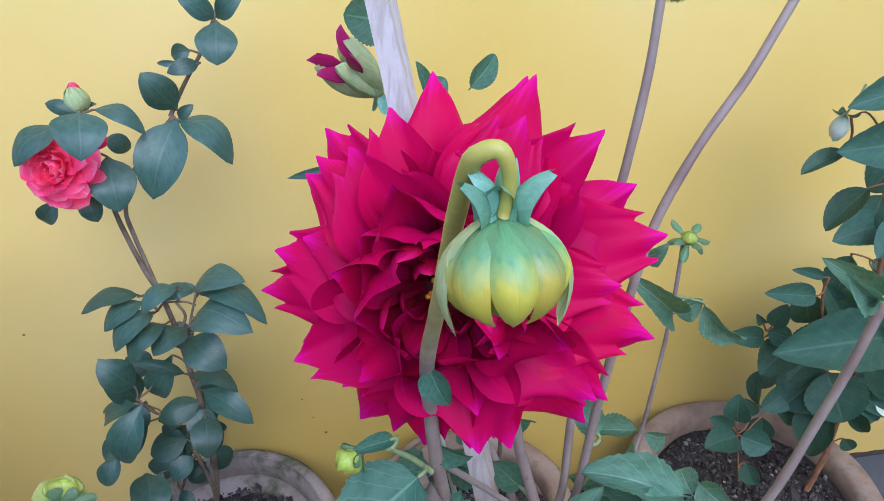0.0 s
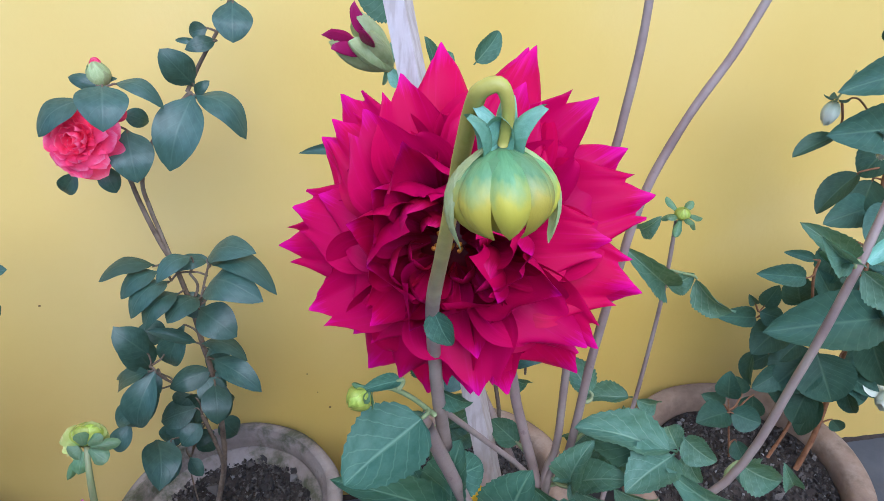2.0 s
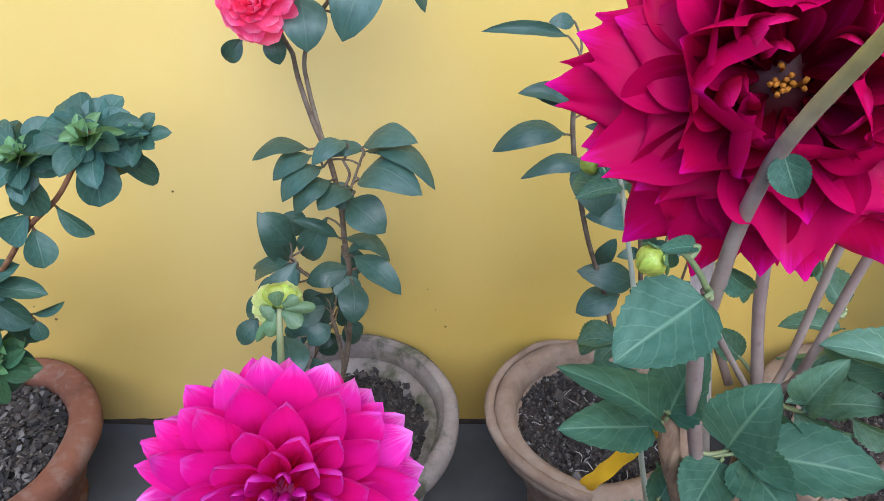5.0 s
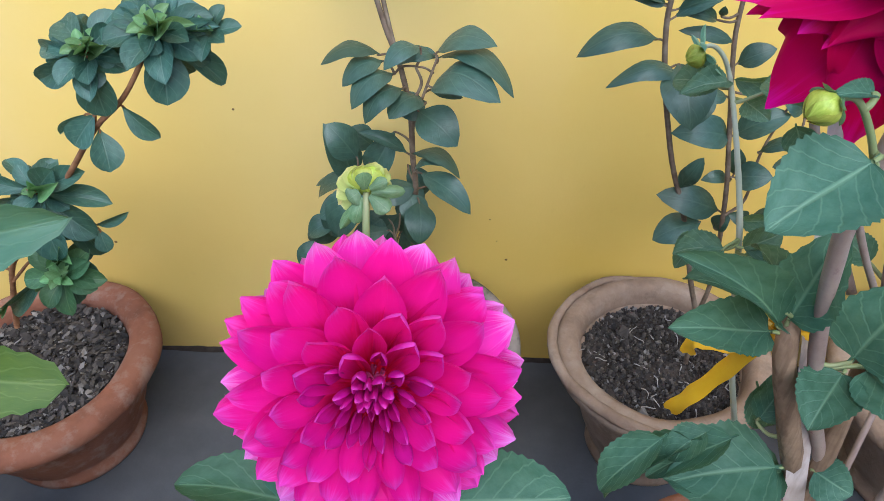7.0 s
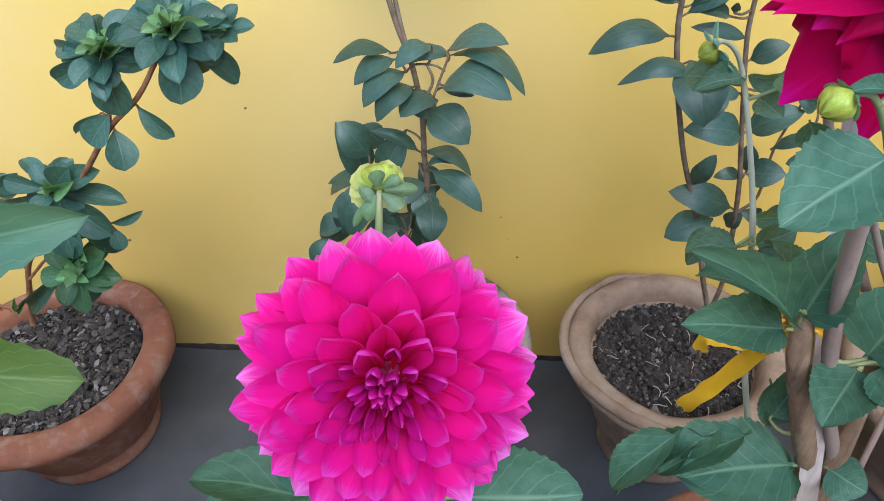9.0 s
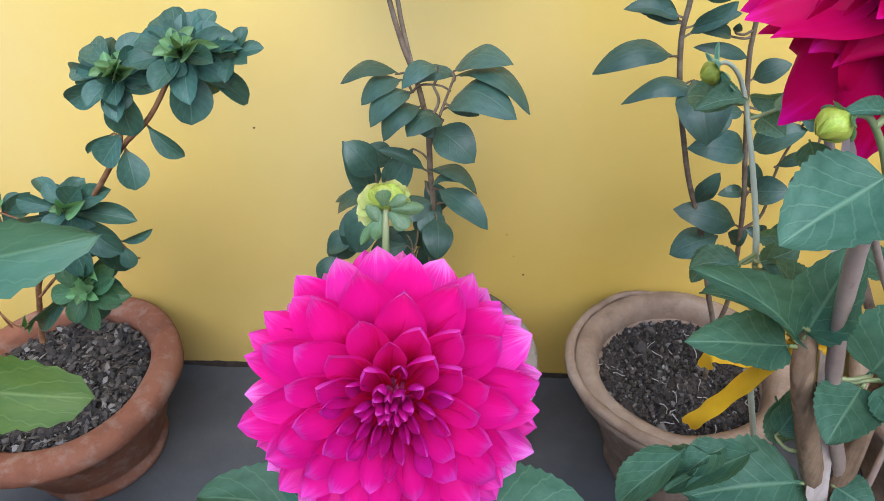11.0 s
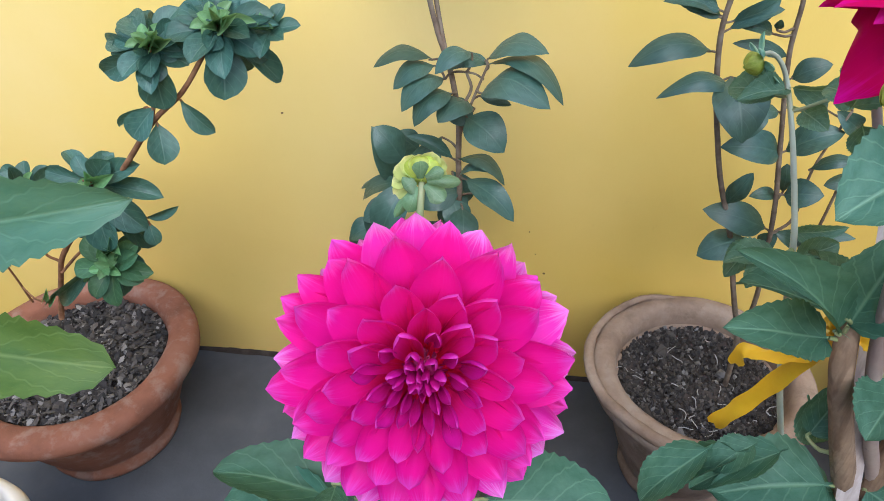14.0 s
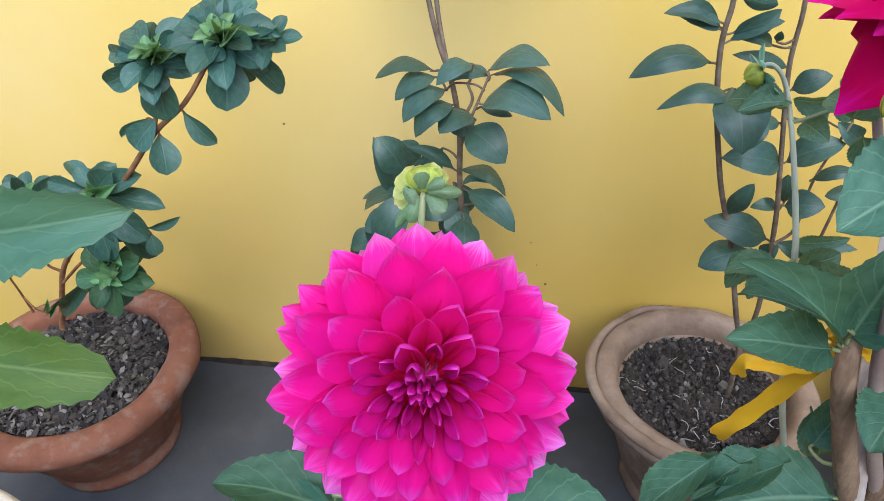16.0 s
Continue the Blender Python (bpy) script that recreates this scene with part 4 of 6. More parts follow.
azalea_leaf_young((-0.293, 0.700, 0.679), (-0.270, 0.660, 0.692), 0.006, -15)
azalea_leaf_young((-0.295, 0.700, 0.679), (-0.290, 0.670, 0.690), 0.009, -15)
azalea_leaf_young((-0.289, 0.700, 0.680), (-0.258, 0.700, 0.683), 0.010, -15)
azalea_leaf((-0.291, 0.700, 0.674), (-0.287, 0.720, 0.627), 0.026, 20)
azalea_leaf((-0.295, 0.700, 0.673), (-0.317, 0.710, 0.622), 0.023, -15)
azalea_leaf((-0.373, 0.700, 0.603), (-0.400, 0.690, 0.575), 0.026, 15)
azalea_leaf((-0.376, 0.700, 0.587), (-0.368, 0.680, 0.554), 0.029, -10)
azalea_leaf((-0.346, 0.700, 0.611), (-0.321, 0.700, 0.578), 0.020, 35)
azalea_leaf((-0.388, 0.710, 0.597), (-0.425, 0.710, 0.575), 0.008, 20)
azalea_leaf((-0.489, 0.720, 0.505), (-0.519, 0.740, 0.528), 0.020, 20)
azalea_leaf((-0.483, 0.720, 0.505), (-0.477, 0.750, 0.521), 0.019, -15)
azalea_leaf((-0.488, 0.720, 0.504), (-0.501, 0.730, 0.527), 0.018, -15)
azalea_leaf((-0.484, 0.720, 0.503), (-0.452, 0.710, 0.533), 0.030, -15)
azalea_leaf((-0.480, 0.720, 0.503), (-0.424, 0.720, 0.526), 0.025, -15)
azalea_leaf((-0.478, 0.720, 0.498), (-0.411, 0.720, 0.487), 0.024, -15)
azalea_leaf((-0.483, 0.720, 0.493), (-0.438, 0.710, 0.448), 0.033, 20)
azalea_leaf((-0.489, 0.720, 0.489), (-0.484, 0.700, 0.423), 0.032, 20)
azalea_leaf((-0.492, 0.720, 0.491), (-0.530, 0.720, 0.420), 0.033, 20)
azalea_leaf((-0.493, 0.720, 0.502), (-0.537, 0.720, 0.513), 0.020, -15)
azalea_leaf_young((-0.488, 0.720, 0.502), (-0.473, 0.700, 0.528), 0.013, -15)
azalea_leaf_young((-0.484, 0.720, 0.502), (-0.441, 0.700, 0.527), 0.017, 20)
azalea_leaf((-0.482, 0.720, 0.491), (-0.457, 0.740, 0.401), 0.022, 20)
azalea_leaf((-0.493, 0.720, 0.494), (-0.558, 0.740, 0.429), 0.032, -15)
azalea_leaf((-0.485, 0.720, 0.493), (-0.460, 0.710, 0.446), 0.032, 20)
azalea_leaf((-0.494, 0.720, 0.497), (-0.562, 0.740, 0.461), 0.026, -15)
azalea_leaf((-0.599, 0.740, 0.477), (-0.585, 0.730, 0.508), 0.016, 20)
azalea_leaf((-0.586, 0.740, 0.481), (-0.614, 0.730, 0.489), 0.022, 20)
azalea_leaf((-0.440, 0.720, 0.458), (-0.397, 0.720, 0.476), 0.011, 30)
azalea_leaf((-0.439, 0.720, 0.452), (-0.433, 0.710, 0.428), 0.018, 10)
azalea_leaf((-0.586, 0.750, 0.471), (-0.546, 0.750, 0.498), 0.021, 10)
azalea_leaf((-0.603, 0.750, 0.457), (-0.626, 0.740, 0.444), 0.027, 10)
azalea_leaf((-0.642, 0.720, 0.384), (-0.652, 0.720, 0.411), 0.022, 10)
azalea_leaf_young((-0.510, 0.720, 0.399), (-0.540, 0.710, 0.364), 0.020, -15)
azalea_leaf((-0.510, 0.720, 0.396), (-0.522, 0.690, 0.356), 0.021, 20)
azalea_leaf((-0.505, 0.720, 0.397), (-0.491, 0.700, 0.356), 0.028, -15)
azalea_leaf((-0.500, 0.720, 0.403), (-0.456, 0.710, 0.395), 0.026, 20)
azalea_leaf((-0.499, 0.720, 0.408), (-0.471, 0.740, 0.410), 0.026, 20)
azalea_leaf_young((-0.510, 0.720, 0.402), (-0.548, 0.720, 0.381), 0.017, -15)
azalea_leaf_young((-0.504, 0.720, 0.408), (-0.477, 0.700, 0.443), 0.014, 20)
azalea_leaf((-0.516, 0.720, 0.397), (-0.622, 0.740, 0.307), 0.023, -15)
azalea_leaf_young((-0.503, 0.720, 0.405), (-0.464, 0.690, 0.427), 0.016, -15)
azalea_leaf_young((-0.507, 0.720, 0.404), (-0.496, 0.690, 0.421), 0.014, 20)
azalea_leaf_young((-0.635, 0.730, 0.308), (-0.611, 0.720, 0.339), 0.008, 10)
azalea_leaf_young((-0.630, 0.730, 0.304), (-0.598, 0.720, 0.335), 0.007, 10)
azalea_leaf_young((-0.743, 0.680, 0.148), (-0.722, 0.680, 0.154), 0.009, 10)
azalea_stem([(-0.700, 0.800, 0.198), (-0.655, 0.790, 0.291), (-0.620, 0.780, 0.347), (-0.532, 0.750, 0.436), (-0.448, 0.720, 0.516), (-0.380, 0.700, 0.587), (-0.341, 0.700, 0.619), (-0.301, 0.700, 0.668)], 0.0040, 0.0021)
azalea_stem([(-0.379, 0.700, 0.590), (-0.366, 0.700, 0.625), (-0.360, 0.700, 0.655)], 0.0020, 0.0016)
azalea_stem([(-0.644, 0.785, 0.305), (-0.578, 0.760, 0.366), (-0.525, 0.740, 0.404), (-0.507, 0.720, 0.402)], 0.0020, 0.0014)
azalea_stem([(-0.639, 0.785, 0.325), (-0.650, 0.780, 0.344), (-0.629, 0.760, 0.416)], 0.0020, 0.0014)
azalea_stem([(-0.687, 0.760, 0.270), (-0.679, 0.750, 0.317), (-0.672, 0.740, 0.361)], 0.0016, 0.0012)
azalea_stem([(-0.617, 0.780, 0.347), (-0.562, 0.760, 0.420), (-0.497, 0.730, 0.490)], 0.0020, 0.0014)
rosette((-0.361, 0.705, 0.659), (0.05, -0.62, 0.75), 0.040, 11, 8, 1)
rosette((-0.295, 0.705, 0.677), (0.05, -0.62, 0.75), 0.044, 12, 9, 2)
rosette((-0.493, 0.700, 0.400), (0.15, -0.70, 0.66), 0.043, 9, 8, 3, FRESH_BLADES)
rosette((-0.486, 0.725, 0.497), (0.05, -0.62, 0.75), 0.036, 10, 5, 4)
rosette((-0.597, 0.750, 0.470), (0.05, -0.62, 0.75), 0.034, 9, 4, 5)
rosette((-0.255, 0.710, 0.673), (0.05, -0.62, 0.75), 0.026, 6, 5, 6)
join_leaves(M_AZ_STEM)

# ---------------------------------------------------------------- camellia with its flower, in the grey pot
PLANT = thing("camellia_plant", (-0.165, 0.80, 0.19), "slender camellia with glossy dark leaves and one coral flower", "shrub", "plants along the wall")
camellia_leaf_droop((-0.143, 0.790, 0.798), (-0.182, 0.765, 0.779), 0.029, 44)
camellia_leaf((-0.115, 0.770, 0.817), (-0.112, 0.735, 0.792), 0.042, -5)
camellia_leaf((-0.129, 0.800, 0.806), (-0.155, 0.800, 0.818), 0.014, 12)
camellia_leaf_droop((-0.112, 0.790, 0.811), (-0.072, 0.780, 0.791), 0.020, -48)
camellia_leaf((-0.119, 0.800, 0.763), (-0.111, 0.765, 0.728), 0.041, -5)
camellia_leaf((-0.053, 0.810, 0.788), (-0.081, 0.765, 0.736), 0.045, 12)
camellia_leaf_droop((-0.053, 0.810, 0.787), (-0.007, 0.790, 0.752), 0.034, -48)
camellia_leaf((-0.051, 0.810, 0.788), (-0.036, 0.810, 0.800), 0.011, -10)
camellia_leaf((-0.050, 0.810, 0.797), (-0.063, 0.790, 0.834), 0.030, 10)
camellia_leaf((-0.022, 0.815, 0.835), (-0.046, 0.800, 0.835), 0.015, 20)
camellia_leaf((-0.038, 0.820, 0.833), (-0.060, 0.820, 0.837), 0.006, 10)
camellia_leaf((-0.028, 0.820, 0.845), (-0.046, 0.820, 0.842), 0.016, 10)
camellia_leaf((-0.001, 0.820, 0.868), (-0.002, 0.790, 0.844), 0.035, -5)
camellia_leaf((-0.001, 0.820, 0.870), (-0.020, 0.800, 0.894), 0.019, 20)
camellia_leaf((0.000, 0.820, 0.870), (0.024, 0.810, 0.889), 0.018, -15)
camellia_leaf((-0.177, 0.800, 0.724), (-0.198, 0.800, 0.702), 0.019, 5)
camellia_leaf((-0.152, 0.800, 0.728), (-0.144, 0.790, 0.703), 0.021, -5)
camellia_leaf((-0.125, 0.820, 0.772), (-0.106, 0.830, 0.756), 0.019, -10)
camellia_leaf((-0.084, 0.820, 0.744), (-0.073, 0.820, 0.727), 0.007, -10)
camellia_leaf((-0.087, 0.820, 0.734), (-0.088, 0.820, 0.715), 0.006, -10)
camellia_leaf_droop((-0.130, 0.790, 0.614), (-0.183, 0.770, 0.617), 0.025, 50)
camellia_leaf_droop((-0.092, 0.790, 0.621), (-0.123, 0.760, 0.616), 0.023, 36)
camellia_leaf_droop((-0.079, 0.800, 0.606), (-0.115, 0.790, 0.607), 0.020, 36)
camellia_leaf((-0.078, 0.800, 0.608), (-0.096, 0.800, 0.617), 0.008, 10)
camellia_leaf_droop((-0.077, 0.790, 0.616), (-0.022, 0.770, 0.634), 0.035, -50)
camellia_leaf_droop((-0.077, 0.790, 0.610), (-0.004, 0.750, 0.598), 0.034, -52)
camellia_leaf_droop((-0.081, 0.780, 0.585), (-0.020, 0.735, 0.602), 0.047, -38)
camellia_leaf_droop((-0.127, 0.785, 0.610), (-0.164, 0.760, 0.599), 0.027, 42)
camellia_leaf_droop((-0.117, 0.780, 0.600), (-0.155, 0.745, 0.585), 0.032, 42)
camellia_leaf_droop((-0.110, 0.775, 0.587), (-0.143, 0.740, 0.574), 0.031, 38)
camellia_leaf_droop((-0.093, 0.780, 0.574), (-0.120, 0.745, 0.574), 0.033, 38)
camellia_leaf((-0.090, 0.790, 0.564), (-0.117, 0.780, 0.560), 0.030, 10)
camellia_leaf((-0.097, 0.780, 0.560), (-0.058, 0.750, 0.543), 0.041, -10)
camellia_leaf((-0.113, 0.785, 0.508), (-0.158, 0.780, 0.537), 0.015, 12)
camellia_leaf((-0.162, 0.770, 0.510), (-0.180, 0.760, 0.554), 0.036, 10)
camellia_leaf((-0.151, 0.800, 0.506), (-0.175, 0.800, 0.527), 0.030, 10)
camellia_leaf_droop((-0.107, 0.780, 0.510), (-0.056, 0.765, 0.495), 0.025, -45)
camellia_leaf_droop((-0.106, 0.780, 0.488), (-0.073, 0.770, 0.506), 0.015, -50)
camellia_leaf((-0.099, 0.780, 0.486), (-0.045, 0.745, 0.466), 0.030, -20)
camellia_leaf((-0.088, 0.790, 0.462), (-0.066, 0.780, 0.450), 0.014, -20)
camellia_leaf((-0.122, 0.790, 0.458), (-0.098, 0.780, 0.454), 0.024, -10)
camellia_leaf((-0.114, 0.780, 0.460), (-0.103, 0.760, 0.436), 0.032, -10)
camellia_leaf((-0.163, 0.780, 0.479), (-0.181, 0.760, 0.451), 0.028, 10)
camellia_leaf_droop((-0.218, 0.790, 0.460), (-0.183, 0.780, 0.474), 0.013, -40)
camellia_leaf((-0.175, 0.780, 0.446), (-0.211, 0.760, 0.441), 0.030, 20)
camellia_leaf((-0.086, 0.795, 0.575), (-0.054, 0.790, 0.571), 0.011, -10)
camellia_leaf((-0.102, 0.770, 0.457), (-0.097, 0.730, 0.435), 0.034, -10)
camellia_leaf((-0.168, 0.770, 0.486), (-0.215, 0.770, 0.464), 0.027, 45)
camellia_leaf((-0.157, 0.760, 0.494), (-0.188, 0.730, 0.437), 0.038, 15)
camellia_leaf((-0.194, 0.800, 0.419), (-0.251, 0.800, 0.354), 0.034, -10)
camellia_leaf((-0.144, 0.800, 0.390), (-0.190, 0.790, 0.385), 0.037, 15)
camellia_leaf((-0.140, 0.790, 0.372), (-0.166, 0.770, 0.359), 0.027, 10)
camellia_leaf((-0.196, 0.780, 0.363), (-0.182, 0.720, 0.346), 0.046, -20)
camellia_leaf((-0.170, 0.790, 0.313), (-0.157, 0.770, 0.297), 0.021, 20)
camellia_leaf((-0.141, 0.830, 0.388), (-0.111, 0.840, 0.349), 0.026, 20)
camellia_leaf((-0.179, 0.820, 0.313), (-0.144, 0.820, 0.320), 0.025, 15)
camellia_leaf((-0.234, 0.810, 0.365), (-0.258, 0.790, 0.337), 0.027, 10)
camellia_leaf((-0.135, 0.820, 0.426), (-0.109, 0.810, 0.402), 0.032, 10)
camellia_leaf((-0.149, 0.810, 0.405), (-0.169, 0.800, 0.392), 0.033, -10)
camellia_leaf((-0.134, 0.820, 0.372), (-0.118, 0.820, 0.345), 0.029, 10)
camellia_leaf((-0.176, 0.810, 0.360), (-0.196, 0.800, 0.329), 0.031, 10)
camellia_leaf((-0.162, 0.820, 0.321), (-0.147, 0.810, 0.294), 0.028, 10)
camellia_leaf((-0.172, 0.800, 0.452), (-0.199, 0.800, 0.423), 0.029, 10)
camellia_stem([(-0.174, 0.800, 0.164), (-0.136, 0.800, 0.276), (-0.116, 0.790, 0.377), (-0.107, 0.785, 0.461), (-0.107, 0.785, 0.505), (-0.106, 0.785, 0.558), (-0.115, 0.800, 0.601), (-0.127, 0.810, 0.633), (-0.137, 0.820, 0.672), (-0.139, 0.820, 0.701)], 0.0036, 0.0024)
camellia_stem([(-0.180, 0.800, 0.154), (-0.153, 0.800, 0.227), (-0.134, 0.795, 0.292), (-0.134, 0.790, 0.357), (-0.137, 0.790, 0.387)], 0.0030, 0.0024)
camellia_stem([(-0.116, 0.800, 0.604), (-0.125, 0.815, 0.639), (-0.129, 0.820, 0.667), (-0.128, 0.820, 0.698), (-0.110, 0.825, 0.735), (-0.077, 0.815, 0.771), (-0.055, 0.810, 0.791)], 0.0024, 0.0020)
camellia_stem([(-0.058, 0.810, 0.791), (-0.041, 0.820, 0.816), (-0.018, 0.820, 0.845), (-0.001, 0.820, 0.873), (0.007, 0.820, 0.889)], 0.0020, 0.0014)
camellia_stem([(-0.166, 0.770, 0.493), (-0.153, 0.775, 0.463), (-0.133, 0.780, 0.452), (-0.109, 0.785, 0.458)], 0.0014, 0.0018)
camellia_stem([(-0.139, 0.820, 0.701), (-0.147, 0.820, 0.722), (-0.149, 0.815, 0.755), (-0.132, 0.800, 0.802)], 0.0024, 0.0020)
camellia_stem([(-0.106, 0.785, 0.562), (-0.093, 0.785, 0.586), (-0.097, 0.785, 0.604)], 0.0018, 0.0014)
camellia_stem([(-0.188, 0.800, 0.177), (-0.178, 0.795, 0.281), (-0.161, 0.790, 0.328), (-0.133, 0.790, 0.379)], 0.0010, 0.0010)
camellia_leaf((-0.175, 0.790, 0.471), (-0.190, 0.780, 0.541), 0.037, 10)
camellia_leaf((-0.126, 0.800, 0.524), (-0.156, 0.790, 0.471), 0.032, 10)
camellia_leaf((-0.106, 0.785, 0.465), (-0.151, 0.765, 0.465), 0.030, 15)
camellia_leaf((-0.099, 0.780, 0.452), (-0.108, 0.755, 0.404), 0.033, 5)
camellia_leaf((-0.170, 0.790, 0.465), (-0.211, 0.770, 0.401), 0.039, 10)
camellia_leaf((-0.199, 0.790, 0.414), (-0.237, 0.780, 0.397), 0.027, 20)
camellia_leaf((-0.140, 0.800, 0.369), (-0.199, 0.800, 0.362), 0.031, 15)
camellia_leaf((-0.178, 0.780, 0.361), (-0.200, 0.740, 0.321), 0.045, 10)
camellia_leaf((-0.119, 0.820, 0.469), (-0.101, 0.820, 0.423), 0.030, -10)
camellia_leaf((-0.132, 0.810, 0.407), (-0.166, 0.810, 0.360), 0.035, 10)
camellia_leaf((-0.129, 0.820, 0.346), (-0.111, 0.820, 0.308), 0.032, -10)
camellia_stem([(-0.105, 0.785, 0.536), (-0.093, 0.785, 0.571), (-0.077, 0.790, 0.610)], 0.0018, 0.0012)
camellia_stem([(-0.118, 0.785, 0.597), (-0.110, 0.790, 0.602), (-0.091, 0.790, 0.601), (-0.081, 0.790, 0.595)], 0.0012, 0.0010)
join_leaves(M_CAM_STEM, 0.0009, 0.045)


def camellia_flower(plant, centre, axis, R):
    f = axis_frame(centre, axis, 20)
    rnd = random.Random(7)
    head = part("flower_head", core_mesh("flower_head", R * 0.4, R * 0.42, M_CORAL), plant, f, "coral pink double camellia flower")
    outer = [blade_mesh("coral_petal", M_CORAL, lambda v: 0.5 * math.sin(math.pi * min(1, 0.10 + 0.86 * v) ** 1.5) ** 0.6 + 0.004, 0.08, 0.10, -0.25, wave=0.11, across=10, along=10, seed=100 + k) for k in range(4)]
    inner = [blade_mesh("coral_petal", M_CORAL, lambda v: 0.5 * math.sin(math.pi * min(1, 0.10 + 0.86 * v) ** 1.5) ** 0.6 + 0.004, -0.14, 0.24, 0.3, wave=0.14, across=10, along=10, seed=110 + k, vee=2.0) for k in range(4)]
    for k, (n, tr, th, br, bh, w, kinds) in enumerate([(8, 1.0, -0.25, 0.15, -0.2, 0.80, outer), (8, 0.92, 0.0, 0.14, -0.12, 0.74, outer), (7, 0.76, 0.18, 0.12, -0.05, 0.66, outer), (6, 0.58, 0.32, 0.12, 0.0, 0.52, inner),
                                                       (6, 0.40, 0.40, 0.10, 0.02, 0.44, inner), (5, 0.24, 0.42, 0.08, 0.05, 0.32, inner), (3, 0.10, 0.40, 0.03, 0.06, 0.24, inner)]):
        for j in range(n):
            phi = 2 * math.pi * (j + 0.4 * k) / n + rnd.uniform(-0.15, 0.15)
            part("petal", kinds[rnd.randrange(4)], head, petal_pose(f, phi, (br * R, bh * R), (tr * R * rnd.uniform(0.93, 1.05), (th + rnd.uniform(-0.06, 0.06)) * R), w * R * rnd.uniform(0.9, 1.1), rnd.uniform(-0.25, 0.25)))
    return head


camellia_flower(PLANT, (-0.154, 0.778, 0.765), (-0.10, -0.90, 0.42), 0.036)
cb = scaled_bud(PLANT, "camellia_bud", (-0.131, 0.812, 0.802), (0.0, -0.25, 0.97), 0.0095, 0.027, M_CREAM_SCALE, 6, label="plump camellia bud with a red tip")
bracts(cb, (-0.131, 0.812, 0.802), (0, -0.25, 0.97), [(a, 0.003, -0.001, 0.013, 0.006, 0.010) for a in (10, 100, 190, 280)], CAMELLIA_BLADES)
bracts(cb, (-0.131, 0.812, 0.818), (0, -0.25, 0.97), [(a, 0.006, 0.0, 0.001, 0.013, 0.009) for a in (0, 72, 144, 216, 288)],
       [blade_mesh("coral_petal", M_CORAL, lambda v: petal_outline(v, 5), -0.05, 0.5, 0.2, seed=120)])
cb = scaled_bud(PLANT, "camellia_bud", (-0.126, 0.802, 0.776), (0.6, -0.5, 0.5), 0.007, 0.018, M_CORAL, 6, label="small red camellia bud")

# ---------------------------------------------------------------- young camellia in the cracked pot
PLANT = thing("camellia_plant", (0.215, 0.79, 0.17), "young camellia with thin brown stems and dark leaves", "shrub", "plants along the wall")
camellia_leaf_droop((0.122, 0.785, 0.630), (0.050, 0.770, 0.624), 0.028, 28)
camellia_leaf((0.123, 0.785, 0.660), (0.095, 0.780, 0.671), 0.011, 20)
camellia_leaf((0.132, 0.785, 0.650), (0.170, 0.780, 0.672), 0.016, -20)
camellia_leaf((0.171, 0.795, 0.643), (0.138, 0.780, 0.656), 0.012, 10)
camellia_leaf((0.173, 0.790, 0.648), (0.171, 0.780, 0.658), 0.008, 0)
camellia_leaf((0.192, 0.800, 0.620), (0.144, 0.785, 0.640), 0.014, 15)
camellia_leaf((0.200, 0.800, 0.599), (0.226, 0.790, 0.619), 0.022, -12)
camellia_leaf_droop((0.148, 0.785, 0.590), (0.080, 0.762, 0.600), 0.022, 30)
camellia_leaf((0.144, 0.785, 0.606), (0.153, 0.735, 0.570), 0.048, -8)
camellia_leaf((0.171, 0.790, 0.584), (0.157, 0.760, 0.560), 0.035, 10)
camellia_leaf((0.199, 0.800, 0.565), (0.174, 0.790, 0.570), 0.016, 20)
camellia_leaf((0.212, 0.800, 0.520), (0.153, 0.775, 0.542), 0.034, 12)
camellia_leaf((0.216, 0.800, 0.523), (0.255, 0.785, 0.555), 0.031, -14)
camellia_leaf_droop((0.239, 0.790, 0.509), (0.278, 0.780, 0.526), 0.016, -25)
camellia_leaf((0.169, 0.785, 0.467), (0.175, 0.760, 0.512), 0.020, 5)
camellia_leaf((0.219, 0.795, 0.431), (0.155, 0.775, 0.467), 0.035, 8)
camellia_leaf((0.221, 0.800, 0.471), (0.193, 0.790, 0.476), 0.015, 15)
camellia_leaf((0.224, 0.790, 0.478), (0.251, 0.770, 0.493), 0.030, -5)
camellia_leaf((0.226, 0.800, 0.475), (0.220, 0.790, 0.508), 0.020, 10)
camellia_leaf((0.200, 0.785, 0.423), (0.150, 0.770, 0.414), 0.037, 18)
camellia_leaf((0.221, 0.800, 0.403), (0.229, 0.790, 0.426), 0.020, 0)
camellia_leaf((0.254, 0.800, 0.412), (0.231, 0.790, 0.429), 0.020, 0)
camellia_leaf((0.292, 0.790, 0.497), (0.257, 0.780, 0.502), 0.019, 18)
camellia_leaf((0.224, 0.790, 0.576), (0.214, 0.780, 0.588), 0.011, 0)
camellia_leaf((0.241, 0.800, 0.568), (0.218, 0.790, 0.581), 0.016, 10)
camellia_leaf((0.274, 0.800, 0.550), (0.248, 0.790, 0.571), 0.020, -8)
camellia_leaf((0.244, 0.790, 0.602), (0.264, 0.780, 0.623), 0.022, -18)
camellia_leaf_droop((0.250, 0.790, 0.415), (0.289, 0.760, 0.452), 0.021, -22)
camellia_leaf((0.122, 0.785, 0.666), (0.089, 0.780, 0.675), 0.014, 20)
camellia_leaf((0.133, 0.785, 0.657), (0.168, 0.780, 0.677), 0.020, 30)
